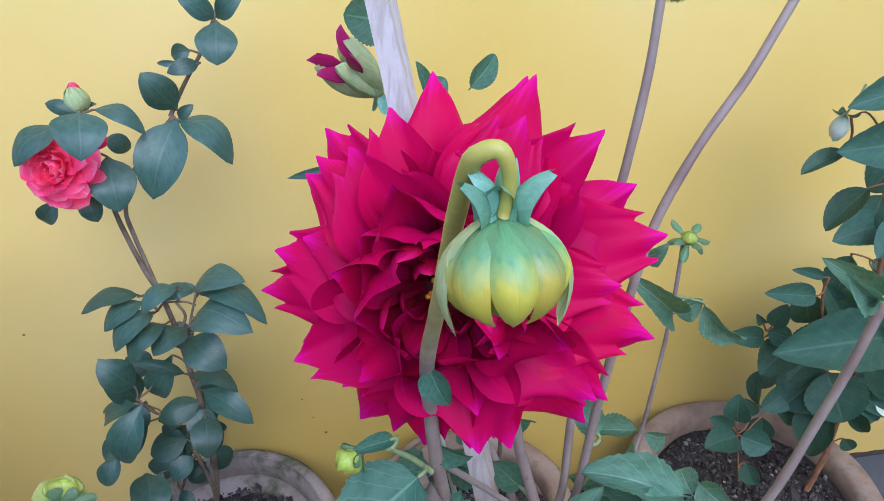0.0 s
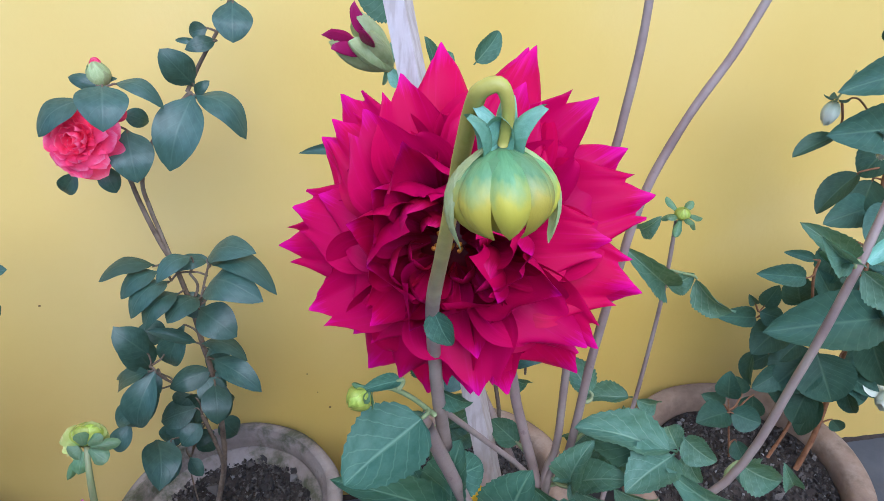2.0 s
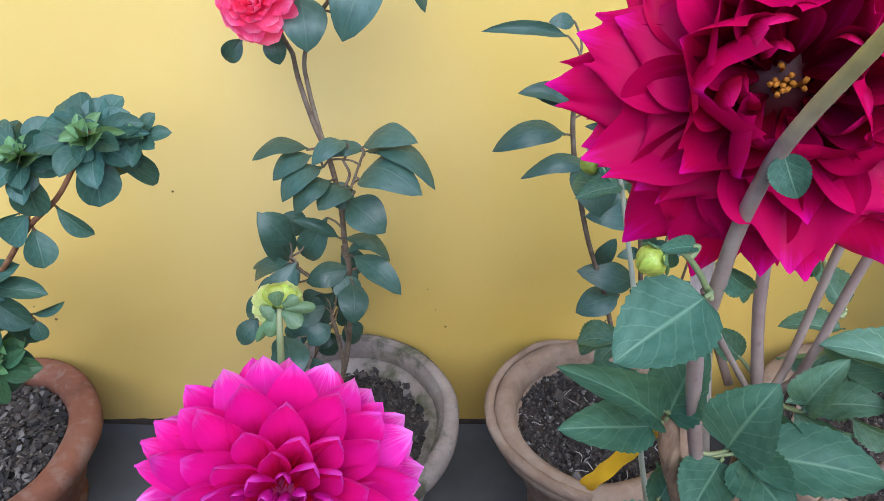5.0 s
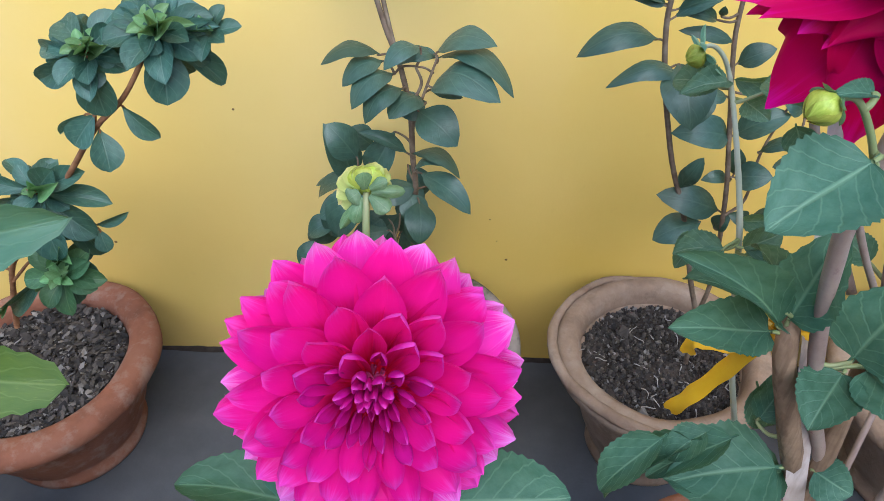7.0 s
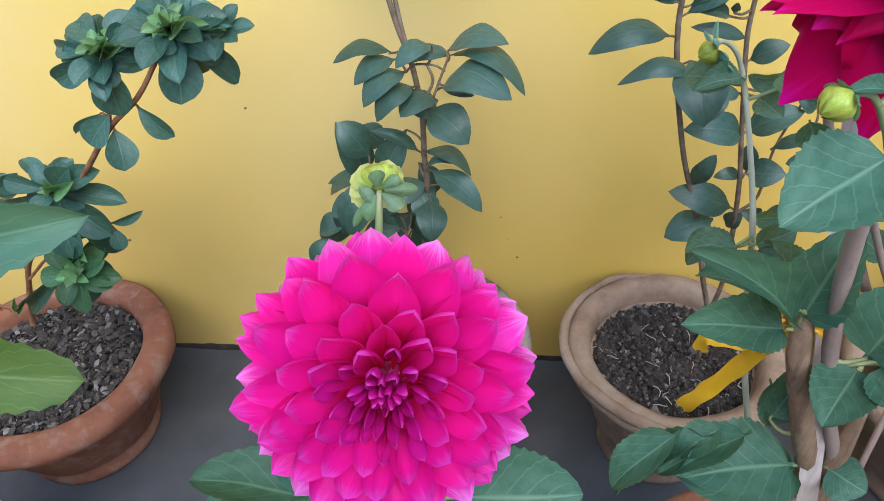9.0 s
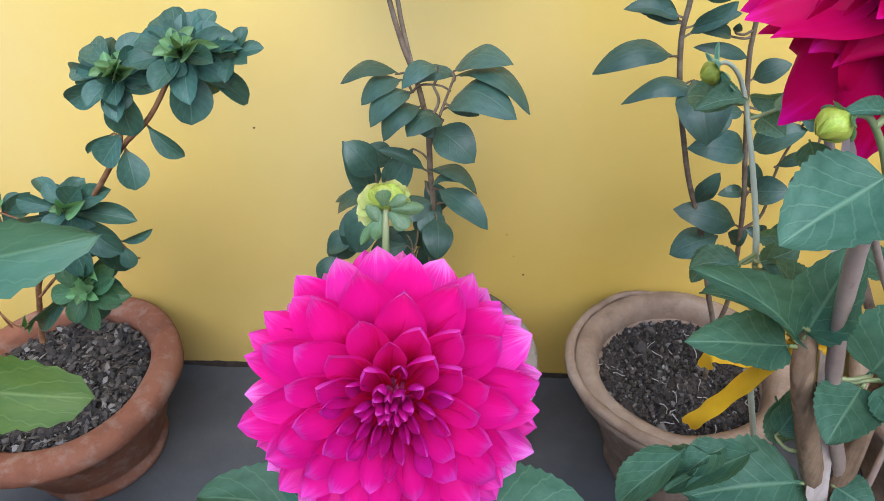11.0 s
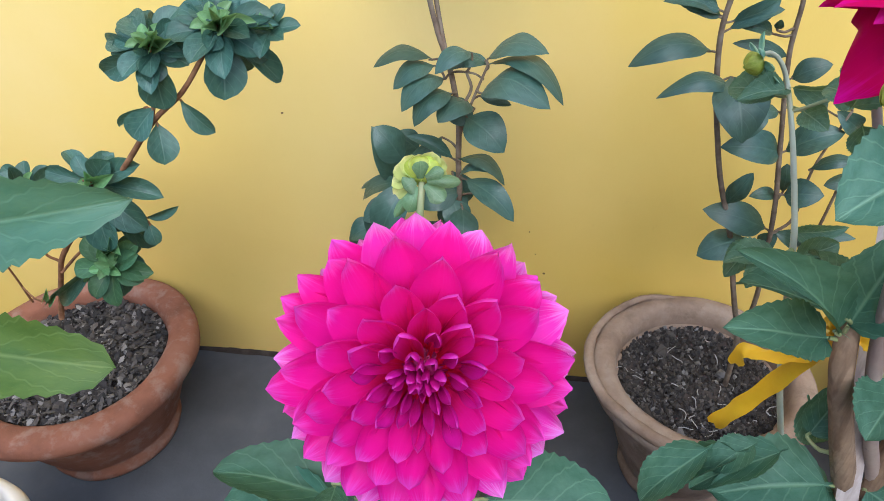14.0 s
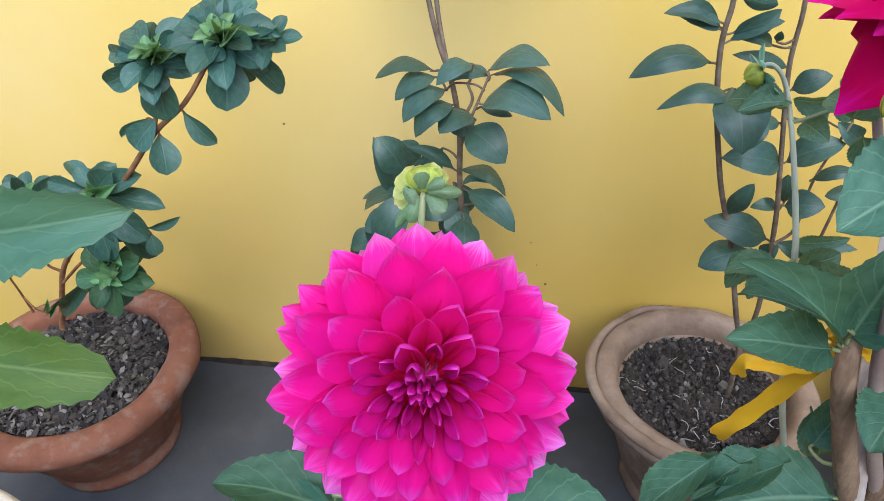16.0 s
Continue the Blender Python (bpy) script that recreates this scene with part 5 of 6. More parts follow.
camellia_leaf((0.123, 0.790, 0.660), (0.075, 0.780, 0.678), 0.020, 30)
camellia_leaf((0.137, 0.800, 0.684), (0.166, 0.790, 0.678), 0.016, 20)
camellia_leaf((0.122, 0.800, 0.733), (0.100, 0.790, 0.739), 0.015, 20)
camellia_leaf((0.116, 0.790, 0.724), (0.042, 0.770, 0.741), 0.013, 20)
camellia_stem([(0.232, 0.790, 0.166), (0.225, 0.785, 0.267), (0.207, 0.785, 0.334), (0.180, 0.785, 0.433), (0.156, 0.785, 0.501), (0.134, 0.785, 0.590), (0.126, 0.785, 0.647), (0.128, 0.785, 0.679), (0.127, 0.785, 0.708)], 0.0034, 0.0022)
camellia_stem([(0.233, 0.800, 0.268), (0.236, 0.800, 0.330), (0.221, 0.790, 0.450), (0.209, 0.795, 0.524), (0.193, 0.800, 0.617), (0.191, 0.800, 0.668), (0.188, 0.800, 0.693)], 0.0030, 0.0020)
camellia_stem([(0.226, 0.790, 0.429), (0.241, 0.790, 0.451), (0.242, 0.790, 0.508), (0.258, 0.790, 0.574)], 0.0018, 0.0012)
camellia_stem([(0.270, 0.800, 0.389), (0.269, 0.790, 0.447), (0.272, 0.790, 0.493), (0.273, 0.790, 0.541)], 0.0018, 0.0012)
join_leaves(M_CAM_STEM)

# ---------------------------------------------------------------- bush with white buds
PLANT = thing("flowering_bush", (0.60, 0.765, 0.17), "dense dark green bush with hanging white flower buds", "shrub", "plants along the wall")
bush_leaf((0.644, 0.780, 0.765), (0.545, 0.740, 0.770), 0.039, 15)
bush_leaf((0.657, 0.780, 0.705), (0.548, 0.740, 0.725), 0.050, 10)
bush_leaf((0.566, 0.760, 0.714), (0.519, 0.750, 0.701), 0.020, 35)
bush_leaf((0.672, 0.800, 0.684), (0.639, 0.800, 0.639), 0.042, 10)
bush_leaf((0.622, 0.780, 0.657), (0.577, 0.770, 0.617), 0.032, 30)
bush_leaf((0.657, 0.800, 0.635), (0.637, 0.780, 0.592), 0.043, 10)
bush_leaf((0.661, 0.790, 0.603), (0.593, 0.770, 0.602), 0.039, 10)
bush_leaf((0.669, 0.760, 0.616), (0.613, 0.730, 0.606), 0.041, 10)
bush_leaf((0.601, 0.780, 0.518), (0.526, 0.760, 0.548), 0.026, 15)
bush_leaf((0.619, 0.800, 0.528), (0.578, 0.800, 0.544), 0.013, 20)
bush_leaf((0.558, 0.790, 0.454), (0.495, 0.770, 0.481), 0.025, 10)
bush_leaf((0.563, 0.790, 0.470), (0.568, 0.780, 0.509), 0.023, 10)
bush_leaf((0.559, 0.790, 0.464), (0.586, 0.780, 0.457), 0.027, 10)
bush_leaf((0.552, 0.790, 0.476), (0.534, 0.780, 0.500), 0.011, 10)
bush_leaf((0.713, 0.770, 0.450), (0.530, 0.720, 0.498), 0.070, 10)
bush_leaf((0.597, 0.790, 0.437), (0.544, 0.760, 0.425), 0.044, 5)
bush_leaf((0.646, 0.780, 0.395), (0.660, 0.740, 0.339), 0.071, -10)
bush_leaf((0.655, 0.790, 0.385), (0.602, 0.780, 0.336), 0.067, 5)
bush_leaf((0.575, 0.800, 0.389), (0.575, 0.790, 0.331), 0.026, 40)
bush_leaf((0.688, 0.760, 0.444), (0.717, 0.730, 0.367), 0.045, 10)
bush_leaf((0.704, 0.780, 0.324), (0.727, 0.770, 0.273), 0.025, 10)
bush_leaf((0.502, 0.720, 0.393), (0.495, 0.720, 0.437), 0.029, 0)
bush_leaf((0.507, 0.720, 0.368), (0.457, 0.700, 0.382), 0.035, 15)
bush_leaf((0.509, 0.720, 0.368), (0.539, 0.700, 0.364), 0.034, 10)
bush_leaf((0.506, 0.730, 0.370), (0.474, 0.730, 0.393), 0.021, 15)
bush_leaf((0.562, 0.760, 0.348), (0.563, 0.750, 0.317), 0.033, 10)
bush_leaf((0.646, 0.770, 0.344), (0.622, 0.750, 0.295), 0.042, 5)
bush_leaf((0.677, 0.780, 0.307), (0.645, 0.760, 0.257), 0.035, 10)
bush_leaf((0.695, 0.820, 0.421), (0.645, 0.820, 0.493), 0.041, 10)
bush_leaf((0.708, 0.820, 0.429), (0.740, 0.820, 0.479), 0.050, 10)
bush_leaf((0.636, 0.820, 0.439), (0.615, 0.820, 0.497), 0.041, 5)
bush_leaf((0.687, 0.820, 0.530), (0.755, 0.820, 0.504), 0.048, 10)
bush_leaf((0.662, 0.820, 0.542), (0.658, 0.820, 0.473), 0.040, 10)
bush_leaf((0.714, 0.810, 0.490), (0.675, 0.800, 0.450), 0.049, 10)
bush_leaf((0.642, 0.820, 0.380), (0.660, 0.820, 0.436), 0.051, 10)
bush_leaf((0.761, 0.830, 0.352), (0.768, 0.830, 0.412), 0.044, 10)
bush_leaf((0.601, 0.780, 0.818), (0.618, 0.760, 0.807), 0.024, 10)
bush_leaf((0.599, 0.780, 0.813), (0.619, 0.780, 0.795), 0.018, 30)
bush_leaf((0.532, 0.740, 0.374), (0.519, 0.740, 0.406), 0.022, 20)
bush_leaf((0.695, 0.810, 0.307), (0.775, 0.800, 0.269), 0.037, 15)
bush_leaf((0.652, 0.800, 0.291), (0.594, 0.790, 0.344), 0.040, 10)
bush_leaf((0.718, 0.820, 0.336), (0.764, 0.810, 0.327), 0.054, 10)
bush_leaf((0.541, 0.740, 0.289), (0.550, 0.720, 0.266), 0.025, 10)
bush_leaf((0.716, 0.790, 0.244), (0.731, 0.780, 0.229), 0.022, 10)
bush_stem([(0.663, 0.760, 0.181), (0.680, 0.770, 0.238), (0.697, 0.790, 0.315), (0.702, 0.800, 0.408), (0.690, 0.800, 0.501), (0.675, 0.800, 0.600), (0.647, 0.790, 0.731), (0.629, 0.790, 0.813)], 0.0040, 0.0022)
bush_stem([(0.613, 0.760, 0.216), (0.637, 0.770, 0.281), (0.655, 0.800, 0.375), (0.626, 0.800, 0.493), (0.625, 0.800, 0.527)], 0.0026, 0.0016)
bush_stem([(0.645, 0.800, 0.416), (0.600, 0.790, 0.441), (0.558, 0.790, 0.464)], 0.0014, 0.0010)
bush_stem([(0.539, 0.740, 0.255), (0.520, 0.730, 0.326), (0.502, 0.720, 0.391)], 0.0014, 0.0010)
bush_stem([(0.640, 0.790, 0.693), (0.595, 0.780, 0.740), (0.569, 0.770, 0.744)], 0.0012, 0.0008)
rnd = random.Random(31)
for k in range(18):
    # inner foliage round the stems
    z = rnd.uniform(0.25, 0.50)
    a = rnd.random() * 6.28
    r = 0.055 + 0.055 * rnd.random()
    foot = Vector((0.668 + 0.055 * (z - 0.3) + 0.5 * r * math.cos(a), 0.805 + 0.5 * r * math.sin(a), z))
    way = Vector((math.cos(a), 0.45 * math.sin(a) - 0.25, rnd.uniform(-0.75, 0.15))).normalized()
    size = rnd.uniform(0.035, 0.060)
    bush_leaf(foot, foot + way * size, size * rnd.uniform(0.55, 0.72), rnd.uniform(-30, 30))
join_leaves(M_AZ_STEM)
for bx, by, bz in ((0.558, 0.765, 0.748), (0.617, 0.75, 0.712)):
    stem_part([(bx + 0.02, by + 0.01, bz + 0.025), (bx + 0.008, by, bz + 0.016), (bx, by, bz)], 0.0010, 0.0012, M_GREEN_STEM, "flower_stalk", 6)
    wb = scaled_bud(PLANT, "white_bud", (bx, by, bz), (-0.15, 0, -1), 0.0075, 0.026, M_WHITE, 5, label="hanging creamy white flower bud")
    bracts(wb, (bx, by, bz), (-0.15, 0, -1), [(a, 0.001, -0.002, 0.013, -0.004, 0.008) for a in (20, 110, 200, 290)], BUSH_BLADES)
wb = scaled_bud(PLANT, "white_bud", (0.714, 0.72, 0.372), (-0.2, -0.1, -1), 0.011, 0.03, M_WHITE, 5, label="opening creamy white flower")
bracts(wb, (0.714, 0.72, 0.362), (-0.2, -0.1, -1), [(a, 0.003, -0.006, 0.030, -0.002, 0.014) for a in (0, 72, 144, 216, 288)],
       [blade_mesh("white_petal", M_WHITE, lambda v: petal_outline(v, 4), 0.1, 0.2, -0.2, seed=130)])
stem_part([(0.70, 0.76, 0.46), (0.715, 0.73, 0.41), (0.714, 0.72, 0.372)], 0.0012, 0.0012, M_GREEN_STEM, "flower_stalk", 6)

# ---------------------------------------------------------------- crimson dahlia with its stake
PLANT = thing("dahlia_plant", (0.205, 0.43, 0.235), "tall dahlia with one large crimson flower and nodding green buds", "flowering plant", "dahlias")
crimson_dahlia_head(PLANT, (0.150, 0.457, 0.831), (-0.25, -0.88, 0.40), 0.098)
stem_part([(0.163, 0.474, 0.822), (0.176, 0.506, 0.802), (0.183, 0.522, 0.765), (0.189, 0.500, 0.716)], 0.0045, 0.0042, M_DAHLIA_STEM)
dahlia_stem([(0.155, 0.340, 0.940), (0.156, 0.338, 0.950), (0.154, 0.337, 0.957), (0.150, 0.339, 0.956), (0.148, 0.345, 0.949), (0.146, 0.370, 0.916), (0.1425, 0.396, 0.871), (0.138, 0.420, 0.824), (0.138, 0.435, 0.777), (0.139, 0.440, 0.741), (0.142, 0.450, 0.691)], 0.0015, 0.0040, M_BUD_STEM)
dahlia_stem([(0.130, 0.430, 0.736), (0.142, 0.445, 0.678), (0.158, 0.455, 0.612), (0.179, 0.460, 0.541), (0.221, 0.465, 0.421), (0.210, 0.450, 0.340), (0.208, 0.435, 0.235)], 0.0042, 0.0048)
stem_part([(0.152, 0.485, 0.634), (0.147, 0.462, 0.599), (0.161, 0.462, 0.548), (0.204, 0.465, 0.419), (0.208, 0.450, 0.340), (0.207, 0.430, 0.235)], 0.0058, 0.0090, M_BROWN_STEM)
dahlia_stem([(0.138, 0.450, 0.727), (0.161, 0.470, 0.678), (0.195, 0.485, 0.619), (0.207, 0.480, 0.600)], 0.0020, 0.0020)
dahlia_stem([(0.189, 0.500, 0.716), (0.194, 0.495, 0.672), (0.205, 0.488, 0.615), (0.207, 0.480, 0.600)], 0.0036, 0.0038)
dahlia_stem([(0.136, 0.437, 0.734), (0.125, 0.432, 0.754), (0.113, 0.426, 0.770), (0.103, 0.422, 0.773)], 0.0016, 0.0012, M_GREEN_STEM)
dahlia_stem([(0.262, 0.520, 0.942), (0.258, 0.515, 0.905), (0.250, 0.510, 0.858), (0.238, 0.505, 0.797), (0.229, 0.500, 0.718), (0.224, 0.495, 0.629), (0.214, 0.484, 0.610), (0.208, 0.474, 0.570)], 0.0022, 0.0030)
dahlia_stem([(0.341, 0.540, 0.929), (0.318, 0.530, 0.892), (0.292, 0.520, 0.859), (0.269, 0.510, 0.819), (0.254, 0.500, 0.767), (0.242, 0.495, 0.701), (0.231, 0.490, 0.622), (0.216, 0.482, 0.610), (0.208, 0.472, 0.560)], 0.0024, 0.0032)
dahlia_stem([(0.418, 0.500, 0.849), (0.401, 0.485, 0.815), (0.380, 0.466, 0.782), (0.362, 0.460, 0.709), (0.332, 0.455, 0.617), (0.255, 0.450, 0.550), (0.235, 0.440, 0.400), (0.225, 0.430, 0.235)], 0.0024, 0.0032)
dahlia_stem([(0.365, 0.658, 0.698), (0.361, 0.650, 0.633), (0.351, 0.640, 0.559), (0.339, 0.630, 0.488), (0.300, 0.570, 0.490), (0.250, 0.490, 0.380), (0.220, 0.440, 0.235)], 0.0018, 0.0026)
dahlia_stem([(0.119, 0.645, 0.687), (0.126, 0.645, 0.689), (0.135, 0.645, 0.681), (0.142, 0.640, 0.665), (0.143, 0.610, 0.645), (0.149, 0.590, 0.610), (0.151, 0.570, 0.582), (0.165, 0.550, 0.480), (0.185, 0.490, 0.360), (0.200, 0.440, 0.235)], 0.0014, 0.0026, M_PALE_STEM)
stem_part([(0.206, 0.480, 0.600), (0.205, 0.475, 0.57), (0.205, 0.455, 0.42), (0.210, 0.43, 0.232)], 0.0042, 0.0085, M_BROWN_STEM)
dahlia_leaf((0.140, 0.462, 0.610), (0.075, 0.445, 0.678), 0.025, 18)
dahlia_leaf((0.139, 0.462, 0.606), (0.081, 0.440, 0.635), 0.031, 8)
dahlia_leaf((0.143, 0.462, 0.613), (0.146, 0.455, 0.680), 0.036, -12)
dahlia_leaf((0.181, 0.455, 0.591), (0.191, 0.450, 0.654), 0.044, -8)
dahlia_leaf((0.186, 0.455, 0.588), (0.265, 0.430, 0.599), 0.040, -12)
dahlia_leaf((0.181, 0.455, 0.584), (0.152, 0.420, 0.583), 0.034, 10)
dahlia_leaf((0.190, 0.455, 0.587), (0.201, 0.410, 0.596), 0.036, -8)
pale_dahlia_leaf((0.227, 0.470, 0.610), (0.239, 0.470, 0.655), 0.023, -10)
pale_dahlia_leaf((0.232, 0.470, 0.615), (0.258, 0.450, 0.640), 0.023, -20)
dahlia_leaf((0.139, 0.460, 0.624), (0.096, 0.510, 0.606), 0.019, 25)
dahlia_leaf((0.140, 0.470, 0.625), (0.138, 0.520, 0.622), 0.017, 30)
dahlia_leaf((0.190, 0.465, 0.459), (0.105, 0.450, 0.478), 0.048, 15)
dahlia_leaf((0.125, 0.470, 0.489), (0.058, 0.470, 0.412), 0.027, 35)
dahlia_leaf((0.170, 0.490, 0.494), (0.173, 0.500, 0.521), 0.020, 10)
dahlia_leaf((0.199, 0.460, 0.472), (0.216, 0.440, 0.476), 0.030, 10)
pale_dahlia_leaf((0.142, 0.640, 0.665), (0.107, 0.620, 0.671), 0.018, 25)
pale_dahlia_leaf((0.142, 0.640, 0.667), (0.174, 0.630, 0.672), 0.014, 35)
pale_dahlia_leaf((0.155, 0.640, 0.650), (0.167, 0.620, 0.647), 0.019, 0)
pale_dahlia_leaf((0.151, 0.560, 0.698), (0.139, 0.580, 0.699), 0.018, 10)
pale_dahlia_leaf((0.144, 0.550, 0.697), (0.151, 0.550, 0.730), 0.020, 10)
pale_dahlia_leaf((0.141, 0.560, 0.581), (0.107, 0.570, 0.570), 0.020, 25)
pale_dahlia_leaf((0.140, 0.560, 0.583), (0.119, 0.550, 0.563), 0.016, 25)
pale_dahlia_leaf((0.149, 0.560, 0.582), (0.174, 0.560, 0.596), 0.021, 15)
pale_dahlia_leaf((0.151, 0.560, 0.576), (0.179, 0.550, 0.581), 0.020, 30)
dahlia_leaf((0.132, 0.430, 0.743), (0.087, 0.400, 0.736), 0.040, 10)
dahlia_leaf((0.136, 0.440, 0.752), (0.158, 0.440, 0.732), 0.013, 20)
dahlia_leaf((0.121, 0.430, 0.770), (0.101, 0.420, 0.776), 0.008, 20)
dahlia_leaf((0.137, 0.470, 0.633), (0.169, 0.480, 0.632), 0.030, 10)
pale_dahlia_leaf((0.231, 0.520, 0.604), (0.299, 0.540, 0.594), 0.024, 45)
pale_dahlia_leaf((0.250, 0.500, 0.588), (0.275, 0.490, 0.621), 0.036, 10)
pale_dahlia_leaf((0.227, 0.480, 0.601), (0.261, 0.460, 0.595), 0.020, 40)
dahlia_leaf((0.162, 0.480, 0.495), (0.177, 0.490, 0.528), 0.023, 10)
dahlia_leaf((0.198, 0.470, 0.618), (0.226, 0.450, 0.597), 0.021, 30)
pale_dahlia_leaf((0.295, 0.460, 0.647), (0.234, 0.485, 0.659), 0.027, 32)
pale_dahlia_leaf((0.290, 0.462, 0.648), (0.243, 0.500, 0.636), 0.016, -25)
pale_dahlia_leaf((0.257, 0.500, 0.631), (0.256, 0.475, 0.618), 0.027, 5)
pale_dahlia_leaf((0.294, 0.460, 0.646), (0.255, 0.440, 0.645), 0.031, 10)
pale_dahlia_leaf((0.299, 0.465, 0.642), (0.298, 0.485, 0.645), 0.018, 10)
pale_dahlia_leaf((0.299, 0.465, 0.657), (0.313, 0.445, 0.652), 0.020, 10)
pale_dahlia_leaf((0.301, 0.460, 0.647), (0.306, 0.445, 0.631), 0.016, 15)
pale_dahlia_leaf((0.336, 0.455, 0.592), (0.284, 0.440, 0.650), 0.026, 10)
pale_dahlia_leaf((0.347, 0.470, 0.616), (0.375, 0.455, 0.605), 0.025, 15)
pale_dahlia_leaf((0.245, 0.475, 0.614), (0.217, 0.470, 0.622), 0.014, 30)
pale_dahlia_leaf((0.268, 0.475, 0.606), (0.226, 0.465, 0.618), 0.018, 30)
pale_dahlia_leaf((0.257, 0.470, 0.605), (0.291, 0.460, 0.593), 0.017, 35)
pale_dahlia_leaf((0.315, 0.580, 0.570), (0.270, 0.590, 0.569), 0.019, 30)
pale_dahlia_leaf((0.317, 0.580, 0.568), (0.343, 0.585, 0.552), 0.018, 20)
dahlia_leaf((0.198, 0.500, 0.623), (0.180, 0.515, 0.636), 0.019, 15)
dahlia_leaf((0.197, 0.530, 0.662), (0.213, 0.540, 0.642), 0.013, 10)
dahlia_leaf((0.129, 0.500, 0.716), (0.139, 0.500, 0.696), 0.016, 15)
pale_dahlia_leaf((0.363, 0.650, 0.634), (0.313, 0.620, 0.695), 0.025, 25)
pale_dahlia_leaf((0.363, 0.650, 0.632), (0.381, 0.640, 0.650), 0.020, 20)
pale_dahlia_leaf((0.381, 0.640, 0.650), (0.416, 0.620, 0.618), 0.025, 30)
pale_dahlia_leaf((0.317, 0.620, 0.718), (0.322, 0.600, 0.739), 0.015, 20)
pale_dahlia_leaf((0.248, 0.500, 0.666), (0.232, 0.520, 0.687), 0.019, 30)
dahlia_leaf((0.138, 0.420, 0.822), (0.144, 0.410, 0.807), 0.014, 5)
dahlia_leaf((0.200, 0.600, 0.858), (0.226, 0.600, 0.860), 0.007, 35)
dahlia_leaf((0.183, 0.600, 0.870), (0.202, 0.610, 0.887), 0.014, 20)
dahlia_leaf((0.159, 0.600, 0.869), (0.170, 0.600, 0.878), 0.015, 10)
pale_dahlia_leaf((0.232, 0.520, 0.693), (0.229, 0.520, 0.677), 0.013, 10)
dahlia_leaf((0.145, 0.660, 0.897), (0.113, 0.660, 0.905), 0.033, 15)
dahlia_leaf((0.159, 0.600, 0.869), (0.154, 0.600, 0.890), 0.008, 40)
pale_dahlia_leaf((0.377, 0.466, 0.789), (0.345, 0.470, 0.813), 0.015, 25)
pale_dahlia_leaf((0.377, 0.466, 0.787), (0.346, 0.450, 0.812), 0.013, 25)
pale_dahlia_leaf((0.381, 0.466, 0.784), (0.409, 0.450, 0.768), 0.020, 15)
pale_dahlia_leaf((0.386, 0.470, 0.783), (0.409, 0.480, 0.791), 0.019, 15)
pale_dahlia_leaf((0.346, 0.470, 0.601), (0.380, 0.480, 0.587), 0.023, 10)
pale_dahlia_leaf((0.398, 0.470, 0.580), (0.385, 0.470, 0.605), 0.013, 20)
pale_dahlia_leaf((0.138, 0.640, 0.660), (0.107, 0.660, 0.658), 0.028, 15)
dahlia_leaf((0.181, 0.462, 0.469), (0.104, 0.450, 0.467), 0.060, 10)
dahlia_leaf((0.147, 0.468, 0.497), (0.086, 0.460, 0.461), 0.030, 25)
dahlia_leaf((0.104, 0.475, 0.484), (0.056, 0.460, 0.431), 0.030, 20)
dahlia_leaf((0.131, 0.475, 0.491), (0.103, 0.465, 0.470), 0.024, 20)
dahlia_leaf((0.162, 0.500, 0.514), (0.178, 0.490, 0.473), 0.028, 0)
pale_dahlia_leaf((0.162, 0.620, 0.669), (0.179, 0.610, 0.678), 0.016, 15)
pale_dahlia_leaf((0.168, 0.630, 0.679), (0.182, 0.620, 0.700), 0.014, 10)
pale_dahlia_leaf((0.162, 0.600, 0.573), (0.184, 0.580, 0.593), 0.014, 20)
pale_dahlia_leaf((0.134, 0.590, 0.572), (0.112, 0.570, 0.555), 0.019, 10)
join_leaves(M_GREEN_STEM, 0.0011, 0.028)
AX = (0.0, -0.36, -0.93)
OUTER_BRACT = blade_mesh("outer_bract", M_CREAM_SCALE, lambda v: petal_outline(v, 3), -0.27, 0.10, 0.0, seed=140, vee=2.0)
nb = scaled_bud(PLANT, "nodding_bud", (0.1545, 0.340, 0.9393), AX, 0.0126, 0.0240, M_BUD, 8, swell=0.17, turns=1, blunt=0.55, label="fat nodding green dahlia bud with reflexed bracts")
bracts(nb, (0.1545, 0.340, 0.9393), (0.0, 0.05, -1.0), [(110, 0.0020, 0.003, 0.0036, -0.0112, 0.0074), (4, 0.0035, 0.003, 0.0092, -0.0118, 0.0066), (170, 0.0035, 0.002, 0.0075, -0.0112, 0.0058),
                                                         (205, 0.0035, 0.002, 0.0052, -0.0118, 0.0062), (300, 0.003, 0.002, 0.0040, -0.0122, 0.0062)], NECK_BRACTS)
for ang, out, low in ((180, 0.0125, 0.0262), (352, 0.0118, 0.0270)):
    fr = axis_frame((0.1545, 0.340, 0.9393), AX)
    part("outer_bract", OUTER_BRACT, nb, petal_pose(fr, radians(ang), (0.004, -0.001), (out, low), 0.0095))
# small round side bud above the node
sb = scaled_bud(PLANT, "small_bud", (0.1035, 0.422, 0.773), (-0.75, -0.3, -0.45), 0.0062, 0.0125, M_YBUD, 7, label="small round yellow-green dahlia bud")
bracts(sb, (0.1035, 0.422, 0.773), (-0.75, -0.3, -0.45), [(a, 0.002, -0.001, 0.009, 0.004, 0.005) for a in (0, 72, 144, 216, 288)], OLIVE_SPOONS)
